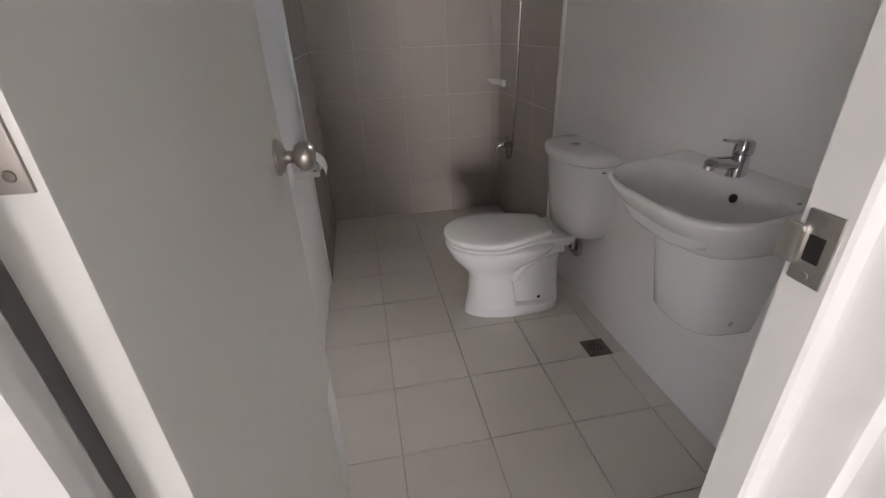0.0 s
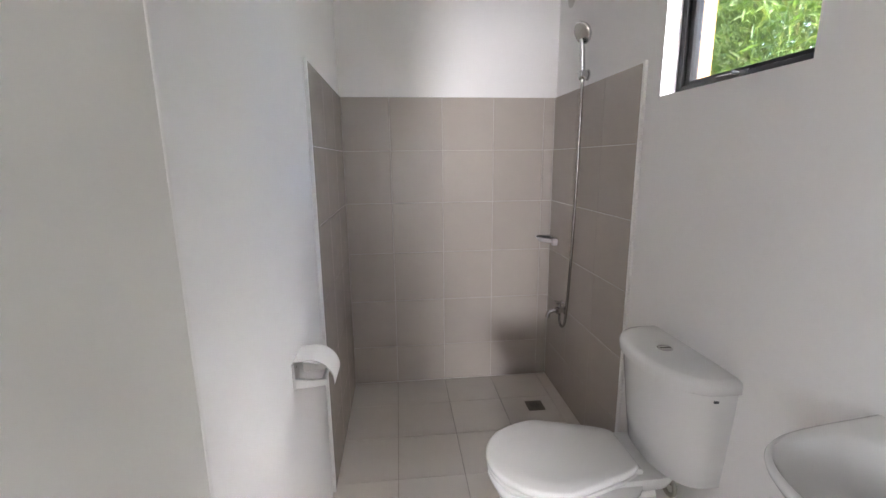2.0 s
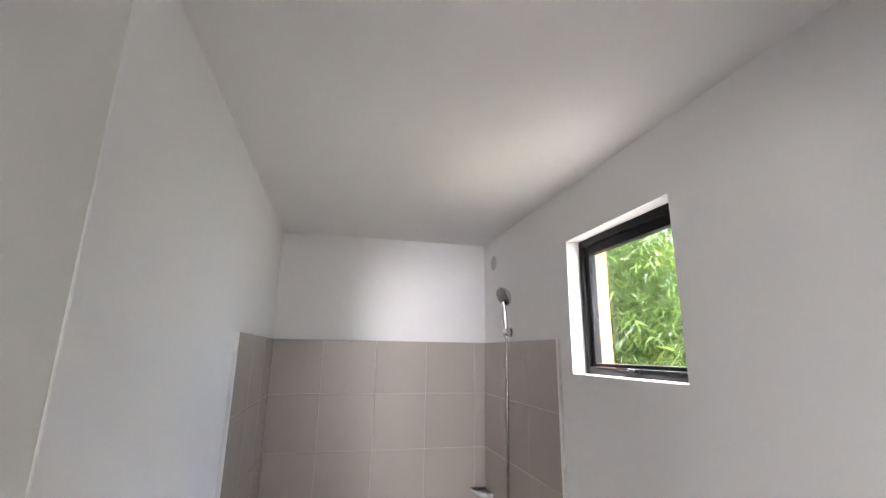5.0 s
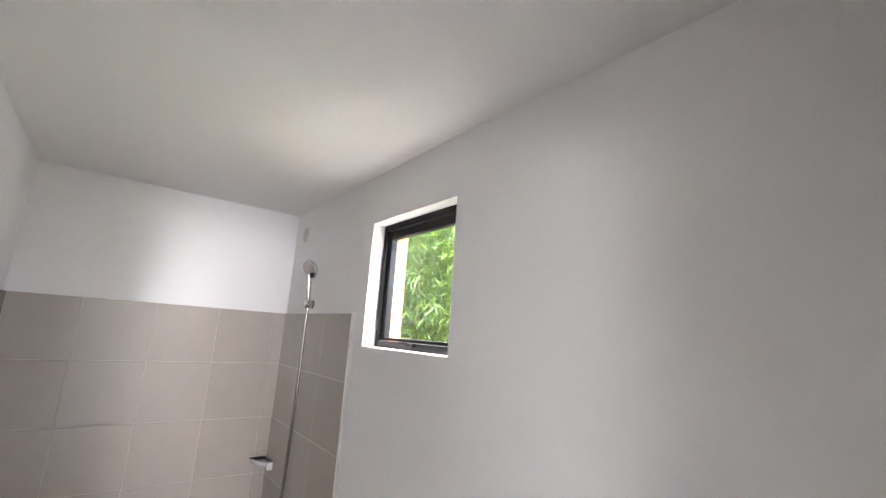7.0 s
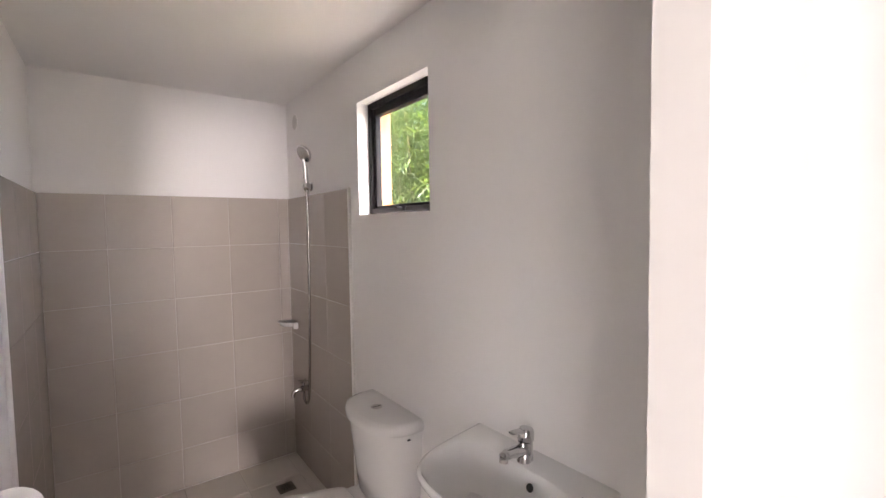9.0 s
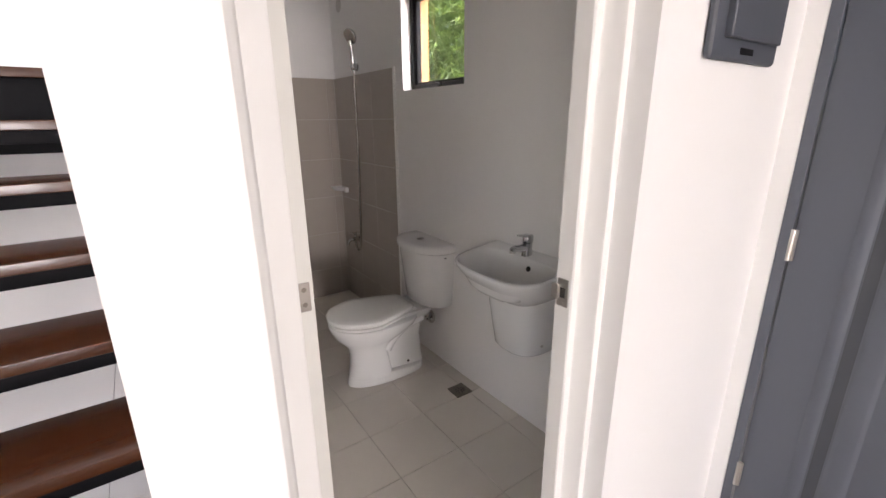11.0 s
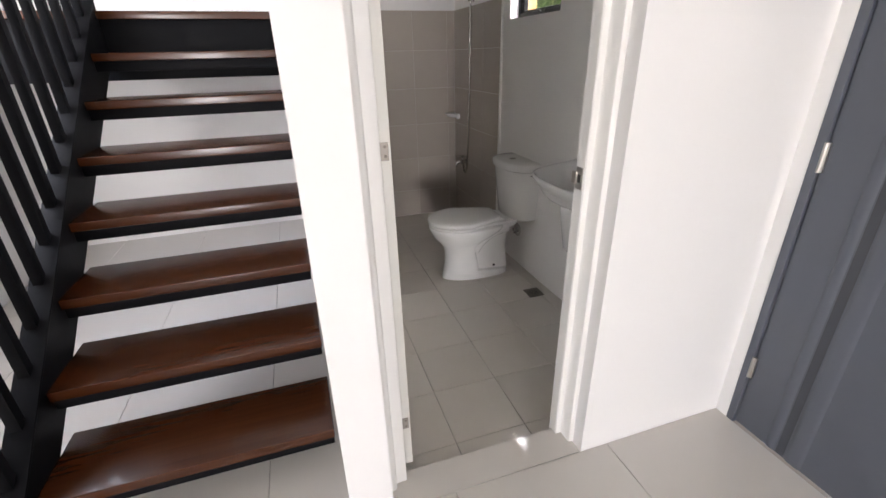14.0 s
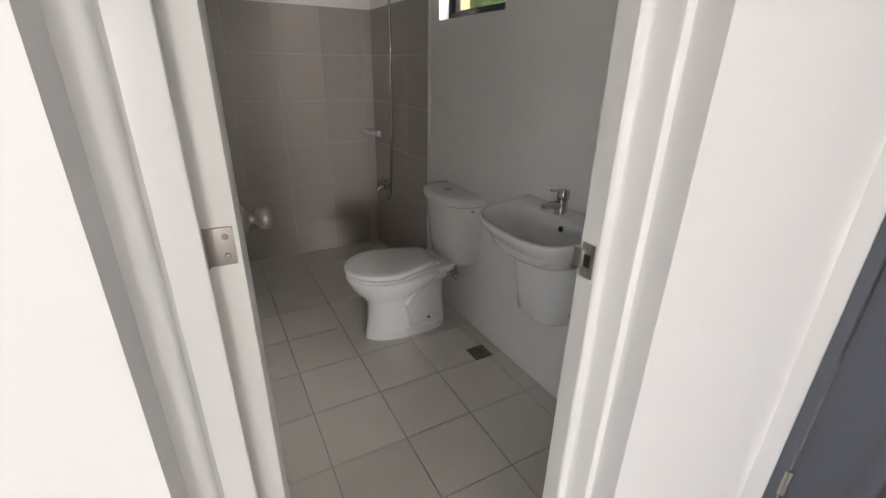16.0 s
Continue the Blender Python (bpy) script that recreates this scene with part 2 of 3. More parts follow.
# ---- the plan ----
BX0, BX1, BY0, BY1, BZ = 0.472, 1.725, 0.865, 3.635, 2.355   # bathroom, inside
HY, HX1, HX0, HF = 0.715, 1.795, -1.53, 0.06                  # hall: wall beside the door, side walls, floor
SX = 0.32                                                     # stair side of the bathroom wall
NY = 3.73                                                     # wall behind the stairs
WY0, WY1, WZ0, WZ1 = 2.012, 2.595, 1.60, 2.13                   # bathroom window
DX0, DX1, DTOP = 0.452, 1.150, 2.16                           # opening of the bathroom door

# floors
bath_floor = structure("floor_bathroom", box(BX0 - 0.05, BX1 + 0.05, 0.72, BY1 + 0.05, -0.12, -0.010), GROUTDARK, "grouted bathroom floor of beige square tiles")
hall_bed = bmesh.new()
box(HX0 - 0.05, HX1 + 0.05, 0.15, HY - 0.003, -0.10, HF - 0.010, bm=hall_bed)
box(-5.0, HX1 + 0.05, -12.15, 0.15, -0.10, HF - 0.010, bm=hall_bed)
box(HX0 - 0.05, SX - 0.003, HY - 0.003, NY + 0.05, -0.10, HF - 0.010, bm=hall_bed)
box(DX0 - 0.003, DX1 + 0.003, HY - 0.003, 0.848, -0.10, HF - 0.010, bm=hall_bed)
hall_floor = structure("floor_hall", hall_bed, GROUTDARK, "hall floor of large polished cream tiles")

# walls
bm = box(BX1, 1.835, BY0, WY0, -0.1, 2.6)
box(BX1, 1.835, WY1, BY1 + 0.16, -0.1, 2.6, bm=bm)
box(BX1, 1.835, WY0, WY1, -0.1, WZ0, bm=bm)
box(BX1, 1.835, WY0, WY1, WZ1, 2.6, bm=bm)
for v in bm.verts:
    if v.co.x < BX1 + 0.001 and v.co.y < BY0 + 0.001:
        v.co.x += 0.031   # the plaster runs slightly out of square towards the door
structure("wall_east", bm, WALL, "white painted bathroom wall with a window opening")
bm = box(1.835, 1.91, BY0 - 0.15, WY0, -0.3, 5.0)
box(1.835, 1.91, WY1, NY + 0.2, -0.3, 5.0, bm=bm)
box(1.835, 1.91, WY0, WY1, -0.3, WZ0, bm=bm)
box(1.835, 1.91, WY0, WY1, WZ1, 5.0, bm=bm)
structure("wall_exterior", bm, OCHRE, "ochre rendered outside face of the house wall")
structure("wall_north", box(BX0 - 0.1, BX1, BY1, BY1 + 0.16, -0.1, 2.6), WALL, "white painted wall above the shower tiles")
structure("wall_west", box(SX, BX0, BY0, BY1 + 0.16, -0.1, 5.0), WALL, "white painted wall between bathroom and stairs")
bm = box(DX1, 1.90, HY, BY0, -0.1, 5.0)
box(SX, DX0, HY, BY0, -0.1, 5.0, bm=bm)
box(DX0, DX1, HY, BY0, DTOP, 5.0, bm=bm)
structure("wall_door", bm, WALL, "white painted wall with the bathroom doorway")
EY0, EY1, ETOP = -0.30, 0.668, 2.17
bm = box(HX1, 1.95, EY1, HY, -0.1, 5.0)
box(HX1, 1.95, -12.15, EY0, -0.1, 5.0, bm=bm)
box(HX1, 1.95, EY0, EY1, ETOP, 5.0, bm=bm)
structure("wall_entrance", bm, WALL, "white painted hall wall with a grey door")
structure("wall_stairs", box(HX0, SX, NY, NY + 0.15, -0.1, 5.0), WALL, "white painted wall behind the stairs")
# the opening in this wall is unseen, added for the stair lamp
bm = box(HX0 - 0.15, HX0, 0.15, 1.5, -0.1, 5.0)
box(HX0 - 0.15, HX0, 2.7, NY + 0.15, -0.1, 5.0, bm=bm)
box(HX0 - 0.15, HX0, 1.5, 2.7, -0.1, 1.3, bm=bm)
box(HX0 - 0.15, HX0, 1.5, 2.7, 2.9, 5.0, bm=bm)
structure("wall_far", bm, WALL, "white painted side wall of the living room")
bm = box(-5.0, -2.0, -12.15, -12.0, -0.1, 2.85)
box(-0.1, HX1, -12.15, -12.0, -0.1, 2.85, bm=bm)
box(-2.0, -0.1, -12.15, -12.0, 2.25, 2.85, bm=bm)
structure("wall_south", bm, WALL, "white painted front wall of the living room")
LX0, LY0 = -5.0, -12.0   # unseen living room behind the camera, enlarged to cut bounced light
structure("wall_return", box(LX0, HX0 - 0.15, 0.15, 0.30, -0.1, 2.85), WALL, "white painted living room wall beside the stairs")
# unseen wall; its opening is made for the side lamp
bm = box(LX0 - 0.15, LX0, LY0 - 0.15, -5.6, -0.1, 2.85)
box(LX0 - 0.15, LX0, -3.2, 0.30, -0.1, 2.85, bm=bm)
box(LX0 - 0.15, LX0, -5.6, -3.2, -0.1, 0.9, bm=bm)
box(LX0 - 0.15, LX0, -5.6, -3.2, 2.2, 2.85, bm=bm)
structure("wall_living", bm, WALL, "white painted unseen living room wall with an added opening")
structure("wall_upper", box(HX0, SX, 0.60, HY, 2.85, 5.0), WALL, "white painted wall above the hall ceiling")
structure("ceiling_bathroom", box(BX0, BX1 + 0.06, BY0, BY1, BZ, BZ + 0.1), CEILING, "white painted bathroom ceiling")
structure("ceiling_hall", box(-5.0, HX1, -12.0, HY, 2.70, 2.85), CEILING, "white painted hall ceiling")
structure("ceiling_stairs", box(HX0 - 0.15, 1.95, 0.6, NY + 0.15, 5.0, 5.1), CEILING, "white painted ceiling above the stairwell")

# white plastered edges beside and on the shower tiling
TT, TY, TYE = 1.735, 2.72, 2.70
TP = 0.012
bm = box(BX1 - TP - 0.001, BX1, TYE - 0.016, TYE, 0.0, TT + 0.004, 0.003)
structure("trim_east", bm, TRIM, "white filled edge of the tiling")
bm = box(BX0, BX0 + TP + 0.001, TY - 0.016, TY, 0.0, TT + 0.004, 0.003)
structure("trim_west", bm, TRIM, "white filled edge of the tiling")

# shower tiling: grout beds
bed_n = structure("tiling_north", box(BX0, BX1, BY1 - TP + 0.003, BY1, 0, TT), GROUTLIGHT, "taupe tiled shower back wall")
bed_e = structure("tiling_east", box(BX1 - TP + 0.003, BX1, TYE, BY1 - TP, 0, TT), GROUTLIGHT, "taupe tiled shower side wall")
bed_w = structure("tiling_west", box(BX0, BX0 + TP - 0.003, TY, BY1 - TP, 0, TT), GROUTLIGHT, "taupe tiled shower side wall")


# ---- bathroom window ----
window = thing("window", 1.80, (WY0 + WY1) / 2, WZ0, "small black aluminium awning window over white reveal", "window")
tagged(window, kind="structure")
FX0, FX1, FW = 1.782, 1.832, 0.028
bm = box(FX0, FX1, WY0, WY0 + FW, WZ0, WZ1, 0.002)
box(FX0, FX1, WY1 - FW, WY1, WZ0, WZ1, 0.002, bm=bm)
box(FX0, FX1, WY0 + FW, WY1 - FW, WZ0, WZ0 + FW, 0.002, bm=bm)
box(FX0, FX1, WY0 + FW, WY1 - FW, WZ1 - FW, WZ1, 0.002, bm=bm)
frame_part = part("window_frame", bm, BLACKALU, window)
a0, a1, b0, b1, sw = WY0 + FW + 0.002, WY1 - FW - 0.002, WZ0 + FW + 0.002, WZ1 - FW - 0.002, 0.024
bm = box(FX0 + 0.012, FX1 - 0.006, a0, a0 + sw, b0, b1, 0.002)
box(FX0 + 0.012, FX1 - 0.006, a1 - sw, a1, b0, b1, 0.002, bm=bm)
box(FX0 + 0.012, FX1 - 0.006, a0 + sw, a1 - sw, b0, b0 + 0.012, 0.002, bm=bm)
box(FX0 + 0.012, FX1 - 0.006, a0 + sw, a1 - sw, b1 - 0.034, b1, 0.002, bm=bm)
sash = part("sash", bm, BLACKALU, window)
pane = part("pane", box(1.806, 1.810, a0 + sw - 0.004, a1 - sw + 0.004, b0 + 0.008, b1 - 0.030), GLASS, sash, "clear glass pane")
pane.visible_shadow = False
bm = box(FX0 - 0.004, FX0 + 0.012, 2.27, 2.33, WZ0 + 0.012, WZ0 + 0.030, 0.003)
tube([(FX0 - 0.004, 2.30, WZ0 + 0.022), (FX0 - 0.022, 2.30, WZ0 + 0.026), (FX0 - 0.024, 2.36, WZ0 + 0.028)], 0.005, bm=bm)
part("latch", bm, BLACKALU, window, "black window latch")


# ---- bathroom door and its frame ----
door_frame = thing("door_frame", (DX0 + DX1) / 2, 0.8, HF, "white painted stepped wooden door frame", "door frame")
tagged(door_frame, kind="structure")


def jamb(x_wall, toward):
    """The stepped profile of one side post; toward is +1 for the post whose opening lies towards +x."""
    s = toward
    if s > 0:
        steps = [(0.0, 0.785), (0.010, 0.785), (0.021, 0.788), (0.026, 0.793), (0.027, 0.798), (0.027, 0.806), (0.031, 0.811), (0.061, 0.812), (0.065, 0.814), (0.066, 0.817), (0.066, 0.829), (0.048, 0.830), (0.048, 0.862), (0.0, 0.862)]
    else:
        steps = [(0.0, 0.766), (0.012, 0.766), (0.017, 0.768), (0.019, 0.773), (0.019, 0.812), (0.022, 0.817), (0.040, 0.817), (0.043, 0.821), (0.043, 0.862), (0.0, 0.862)]
    low = [(x_wall + s * a, y, HF if y < 0.84 else 0.0) for a, y in steps]
    return loft([[(x, y, -0.01) for x, y, _ in low], [(x, y, DTOP) for x, y, _ in low]])


part("jamb", jamb(DX0, 1), TRIM, door_frame)
part("jamb", jamb(DX1, -1), TRIM, door_frame)
bm = box(DX0 + 0.066, DX1 - 0.043, 0.785, 0.862, DTOP - 0.054, DTOP, 0.003)
part("head", bm, TRIM, door_frame)

# strike plate on the jamb
strike = thing("strike_plate", 1.1050, 0.835, 1.03, "satin steel strike plate with curved lip on jamb", "strike plate")
bm = box(1.1045, 1.1075, 0.826, 0.856, 1.027, 1.093, 0.001)
box(1.0990, 1.1060, 0.852, 0.870, 1.042, 1.078, 0.002, bm=bm)
part("plate", bm, STEEL, strike)
part("bolt_hole", box(1.1035, 1.1047, 0.834, 0.848, 1.048, 1.072), HOLESHADE, strike, "bolt hole's shade as a dark block")
for dz in (1.035, 1.085):
    part("screw", turned((1.1050, 0.841, dz), (-1, 0, 0), [(0, 0.004), (0.0012, 0.0035), (0.0014, 0.001)], 12), STEEL, strike)

# leaf, standing open into the room
leaf = thing("bathroom_door", 0.511, 0.868, 0.07, "off-white flush bathroom door standing open", "door")
DOORTURN = Matrix.Translation((0.554, 0.868, 0)) @ Matrix.Rotation(radians(-3.0), 4, "Z")


def door_space(bm):
    """Takes a part from the leaf's own space: x out of its face, y along its width from the hinges."""
    bm.transform(DOORTURN)
    return bm


DW, DZ0, DZ1 = 0.612, 0.07, 2.10
slab = part("slab", door_space(box(-0.046, 0, 0, DW, DZ0, DZ1, 0.0025)), DOORPAINT, leaf)
part("edge_strip", door_space(box(-0.047, 0.0006, DW - 0.002, DW + 0.004, DZ0 + 0.001, DZ1 - 0.001, 0.0015)), TRIM, leaf, "bare white door edge")
bm = box(-0.001, 0.0016, DW - 0.085, DW - 0.003, DZ0 + 0.02, 0.44, 0.0006)
part("patch_panel", door_space(bm), WHITEPLASTIC, leaf, "smooth repaired patch low on the door")
for side, base in ((1, 0.0), (-1, -0.046)):
    prof = [(0, 0.033), (0.003, 0.033), (0.010, 0.027), (0.013, 0.018), (0.018, 0.012), (0.028, 0.0115), (0.030, 0.013), (0.034, 0.020), (0.042, 0.0262),
            (0.052, 0.0275), (0.060, 0.0250), (0.065, 0.0190), (0.067, 0.0165), (0.0665, 0.0155), (0.064, 0.0140), (0.0638, 0.002)]
    if side < 0:
        prof = [(d * 0.82, r) for d, r in prof]
    knob = part("knob", door_space(turned((base, DW - 0.060, 1.035), (side, 0, 0), prof, 36)), SATIN, leaf, "satin nickel round door knob", 50)
    part("rose_ring", door_space(turned((base, DW - 0.060, 1.035), (side, 0, 0), [(0, 0.0345), (0.0022, 0.0345), (0.003, 0.0325)], 36)), SATIN, knob)
part("latch_plate", door_space(box(-0.031, -0.009, DW + 0.0025, DW + 0.0055, 1.005, 1.065, 0.001)), STEEL, leaf, "steel latch plate")
for z in (0.262, 1.182, 1.93):
    bm = box(-0.037, -0.006, -0.0025, 0.001, z - 0.023, z + 0.023, 0.0008)
    turned((-0.039, -0.003, z - 0.024), (0, 0, 1), [(0, 0.0035), (0.001, 0.0045), (0.047, 0.0045), (0.048, 0.0035)], 14, bm=bm)
    hinge = part("hinge", door_space(bm), HINGESTEEL, leaf, "steel butt hinge")
    for dz in (-0.012, 0.012):
        part("screw", door_space(turned((-0.015, -0.0024, z + dz), (0, -1, 0), [(0, 0.004), (0.001, 0.0035), (0.0012, 0.001)], 10)), DRAINSTEEL, hinge)


# ---- toilet ----
TYC = 2.295


def egg(x_front, x_back, b, z, n=44, front_pow=2.0, back_pow=3.2, mid=None):
    """A ring, rounded at its front and squarer at its back."""
    xm = mid if mid is not None else x_front + (x_back - x_front) * 0.52
    ring = []
    for k in range(n):
        a = 2 * math.pi * k / n
        c, s = math.cos(a), math.sin(a)
        p = back_pow if c > 0 else front_pow
        reach = (x_back - xm) if c > 0 else (xm - x_front)
        ring.append((xm + math.copysign(abs(c) ** (2 / p), c) * reach, TYC + math.copysign(abs(s) ** (2 / p), s) * b, z))
    return ring


def lid_ring(x_front, x_back, b, z, n=56):
    """A ring of the lid: rounded front, sides drawing in towards a straight back edge."""
    xm = 1.27
    ring = []
    for x, y, z in egg(x_front, x_back, b, z, n, back_pow=14.0, mid=xm):
        u = max(0.0, (x - xm) / max(x_back - xm, 1e-4))
        ring.append((x, TYC + (y - TYC) * (1 - 0.47 * u ** 1.25), z))
    return ring


toilet = thing("toilet", 1.40, TYC, 0.0, "white porcelain close-coupled toilet with lid closed", "toilet")
bm = loft([egg(1.136, 1.600, 0.104, 0.0), egg(1.134, 1.602, 0.108, 0.008), egg(1.140, 1.600, 0.104, 0.040), egg(1.146, 1.376, 0.099, 0.054, mid=1.25, back_pow=7),
           egg(1.158, 1.366, 0.094, 0.12, mid=1.25, back_pow=7), egg(1.160, 1.352, 0.096, 0.19, mid=1.25, back_pow=7), egg(1.148, 1.36, 0.106, 0.235, mid=1.25, back_pow=5),
           egg(1.112, 1.40, 0.135, 0.275, mid=1.26, back_pow=4), egg(1.082, 1.47, 0.163, 0.310, mid=1.28), egg(1.066, 1.53, 0.181, 0.345, mid=1.28),
           egg(1.056, 1.545, 0.187, 0.366, mid=1.28), egg(1.055, 1.545, 0.188, 0.381, mid=1.28), egg(1.0565, 1.54, 0.1865, 0.3835, mid=1.28)])
loft([egg(1.33, 1.600, 0.064, 0.030, back_pow=6, front_pow=5), egg(1.32, 1.592, 0.058, 0.12, back_pow=6, front_pow=5), egg(1.31, 1.585, 0.058, 0.22, back_pow=6, front_pow=5),
      egg(1.33, 1.59, 0.080, 0.30, back_pow=5), egg(1.32, 1.61, 0.100, 0.352, back_pow=5)], bm=bm)
loft([egg(1.30, 1.615, 0.100, 0.335, back_pow=6, front_pow=5), egg(1.30, 1.635, 0.122, 0.362, back_pow=6, front_pow=5),
      egg(1.30, 1.645, 0.126, 0.385, back_pow=6, front_pow=5), egg(1.31, 1.64, 0.122, 0.398, back_pow=6, front_pow=5)], bm=bm)
for side in (-1, 1):
    tube(curve_points([(1.345, TYC + side * 0.078, 0.20), (1.385, TYC + side * 0.086, 0.262), (1.46, TYC + side * 0.092, 0.315), (1.57, TYC + side * 0.096, 0.345)]),
         0.026, 14, bm=bm)
bowl = part("bowl", bm, PORCELAIN, toilet, angle=60)
for side in (-1, 1):
    part("bolt_cap", turned((1.490, TYC + side * 0.061, 0.066), (0, side, -0.2), [(0, 0.008), (0.004, 0.008), (0.006, 0.005)], 12), HOLESHADE, bowl, "fixing bolt hole's shade as a dark cap")
bm = loft([lid_ring(1.0565, 1.527, 0.182, 0.3885), lid_ring(1.0545, 1.528, 0.184, 0.390), lid_ring(1.0545, 1.528, 0.184, 0.4000), lid_ring(1.0565, 1.526, 0.182, 0.4020)])
part("seat", bm, SEATPLASTIC, toilet, "white plastic toilet seat", 60)
bm = loft([lid_ring(1.0520, 1.523, 0.1855, 0.410), lid_ring(1.0505, 1.524, 0.1865, 0.4115), lid_ring(1.050, 1.524, 0.187, 0.425),
           lid_ring(1.0525, 1.522, 0.185, 0.4295), lid_ring(1.060, 1.516, 0.179, 0.4325), lid_ring(1.110, 1.480, 0.140, 0.4355), lid_ring(1.20, 1.40, 0.060, 0.437)])
part("lid", bm, SEATPLASTIC, toilet, "white closed toilet lid", 45)
for side in (-1, 1):
    part("seat_hinge", tube([(1.524, TYC + side * 0.095, 0.405), (1.524, TYC + side * 0.055, 0.405)], 0.012, 14), SEATPLASTIC, toilet)


def tank_ring(depth, hw, z, n=36):
    """A ring of the cistern: flat at the wall, bowed at the front."""
    ring = []
    for k in range(n + 1):
        a = -math.pi / 2 + math.pi * k / n
        s, c = math.sin(a), math.cos(a)
        ring.append((1.718 - depth * (0.16 + 0.84 * abs(c) ** 0.80 if 0 < k < n else 0.16), TYC + hw * math.copysign(abs(s) ** 0.88, s), z))
    ring += [(1.730, TYC + hw, z), (1.730, TYC - hw, z)]
    return ring


bm = loft([tank_ring(0.128, 0.172, 0.398), tank_ring(0.140, 0.182, 0.404), tank_ring(0.150, 0.192, 0.50), tank_ring(0.168, 0.205, 0.66), tank_ring(0.175, 0.209, 0.726)])
part("tank", bm, PORCELAIN, toilet, angle=60)
bm = loft([tank_ring(0.178, 0.212, 0.729), tank_ring(0.188, 0.219, 0.733), tank_ring(0.190, 0.221, 0.756), tank_ring(0.184, 0.217, 0.768), tank_ring(0.160, 0.198, 0.774), tank_ring(0.08, 0.12, 0.776)])
part("tank_lid", bm, PORCELAIN, toilet, "white tank lid", 60)
bm = turned((1.640, TYC + 0.01, 0.773), (0, 0, 1), [(0, 0.024), (0.004, 0.024), (0.0055, 0.022), (0.0055, 0.0185), (0.0045, 0.018), (0.0045, 0.0005)], 28)
button = part("flush_button", bm, CHROME, toilet, "chrome dual flush button")
part("button_split", box(1.6225, 1.6575, TYC + 0.0092, TYC + 0.0108, 0.7778, 0.7786), HOLESHADE, button)
part("maker_mark", box(1.655, 1.668, TYC - 0.2095, TYC - 0.2050, 0.705, 0.711), PANELGREY, toilet, "small grey mark")

# angle valve and supply hose behind the toilet
valve_thing = thing("angle_valve", 1.70, 2.33, 0.27, "chrome angle valve with coiled braided hose", "valve")
bm = turned((1.7245, 2.33, 0.265), (-1, 0, 0), [(0, 0.028), (0.003, 0.028), (0.006, 0.014), (0.03, 0.012), (0.045, 0.012), (0.046, 0.004)], 20)
part("body", bm, CHROME, valve_thing)
part("handle", turned((1.690, 2.33, 0.265), (0, -0.7, -0.7), [(0, 0.008), (0.016, 0.008), (0.018, 0.015), (0.028, 0.015), (0.03, 0.012)], 16), CHROME, valve_thing)
loop = [(1.690, 2.288 + 0.036 * math.sin(a), 0.276 + 0.036 * math.cos(a)) for a in (0.3 * k for k in range(22))]
part("supply_hose", tube(loop + [(1.69, 2.355, 0.34), (1.69, 2.36, 0.398)], 0.0075, 10), STEEL, valve_thing, "braided steel supply hose")


# ---- washbasin ----
SYC = 1.505


def basin_ring(depth, hw, z, back=1.722, tilt=1.0, n=48, px=0.36, py=0.62, corner=0.0):
    """A ring of the basin: bowed at the front, straight or (with corner) rounded at the wall."""
    if not corner:
        back, depth = back + 0.022, depth + 0.022
    flat = []
    for k in range(n + 1):
        a = -math.pi / 2 + math.pi * k / n
        s, c = math.sin(a), math.cos(a)
        flat.append((back - corner - (depth - corner) * (abs(c) ** px if 0 < k < n else 0.0), hw * math.copysign(abs(s) ** py, s)))
    for k in range(1, 16):
        a = math.pi / 2 - math.pi * k / 16
        s, c = math.sin(a), math.cos(a)
        flat.append((back - corner + corner * c ** 0.6, hw * (math.copysign(abs(s) ** 0.6, s) if corner else 1 - k / 8)))
    return [(x, SYC + y, z + tilt * 0.034 * (x - 1.395) / 0.33) for x, y in flat]


basin = thing("washbasin", 1.56, SYC, 0.447, "white porcelain wall-hung washbasin on the wall", "washbasin")
bm = loft([basin_ring(0.175, 0.125, 0.695, tilt=0), basin_ring(0.215, 0.158, 0.716, tilt=0), basin_ring(0.262, 0.205, 0.762, tilt=0.3), basin_ring(0.298, 0.240, 0.804, tilt=0.8),
           basin_ring(0.312, 0.251, 0.826), basin_ring(0.315, 0.2535, 0.836), basin_ring(0.313, 0.2515, 0.841), basin_ring(0.305, 0.245, 0.843),
           basin_ring(0.240, 0.230, 0.840, back=1.664, corner=0.06), basin_ring(0.232, 0.223, 0.834, back=1.661, corner=0.06), basin_ring(0.215, 0.207, 0.808, back=1.654, corner=0.06),
           basin_ring(0.193, 0.187, 0.778, back=1.640, tilt=0.5, corner=0.06), basin_ring(0.158, 0.152, 0.750, back=1.614, tilt=0, corner=0.05), basin_ring(0.115, 0.10, 0.733, back=1.582, tilt=0, corner=0.035),
           basin_ring(0.04, 0.03, 0.728, back=1.535, tilt=0, corner=0.012)])
sink = part("bowl", bm, PORCELAIN, basin, angle=60)
part("overflow_hole", turned((1.648, SYC - 0.046, 0.828), (-0.95, 0, 0.28), [(0, 0.0115), (0.003, 0.0115), (0.004, 0.010), (0.0042, 0.001)], 20), HOLESHADE, sink, "overflow hole's shade as a dark disc")
part("waste", turned((1.515, SYC, 0.727), (0, 0, 1), [(0, 0.032), (0.003, 0.032), (0.005, 0.028), (0.005, 0.021), (0.009, 0.020), (0.011, 0.014), (0.0112, 0.001)], 28), CHROME, basin, "chrome pop-up waste")
part("maker_mark", box(1.660, 1.668, SYC - 0.203, SYC - 0.197, 0.8675, 0.8695), PANELGREY, basin, "small grey mark")


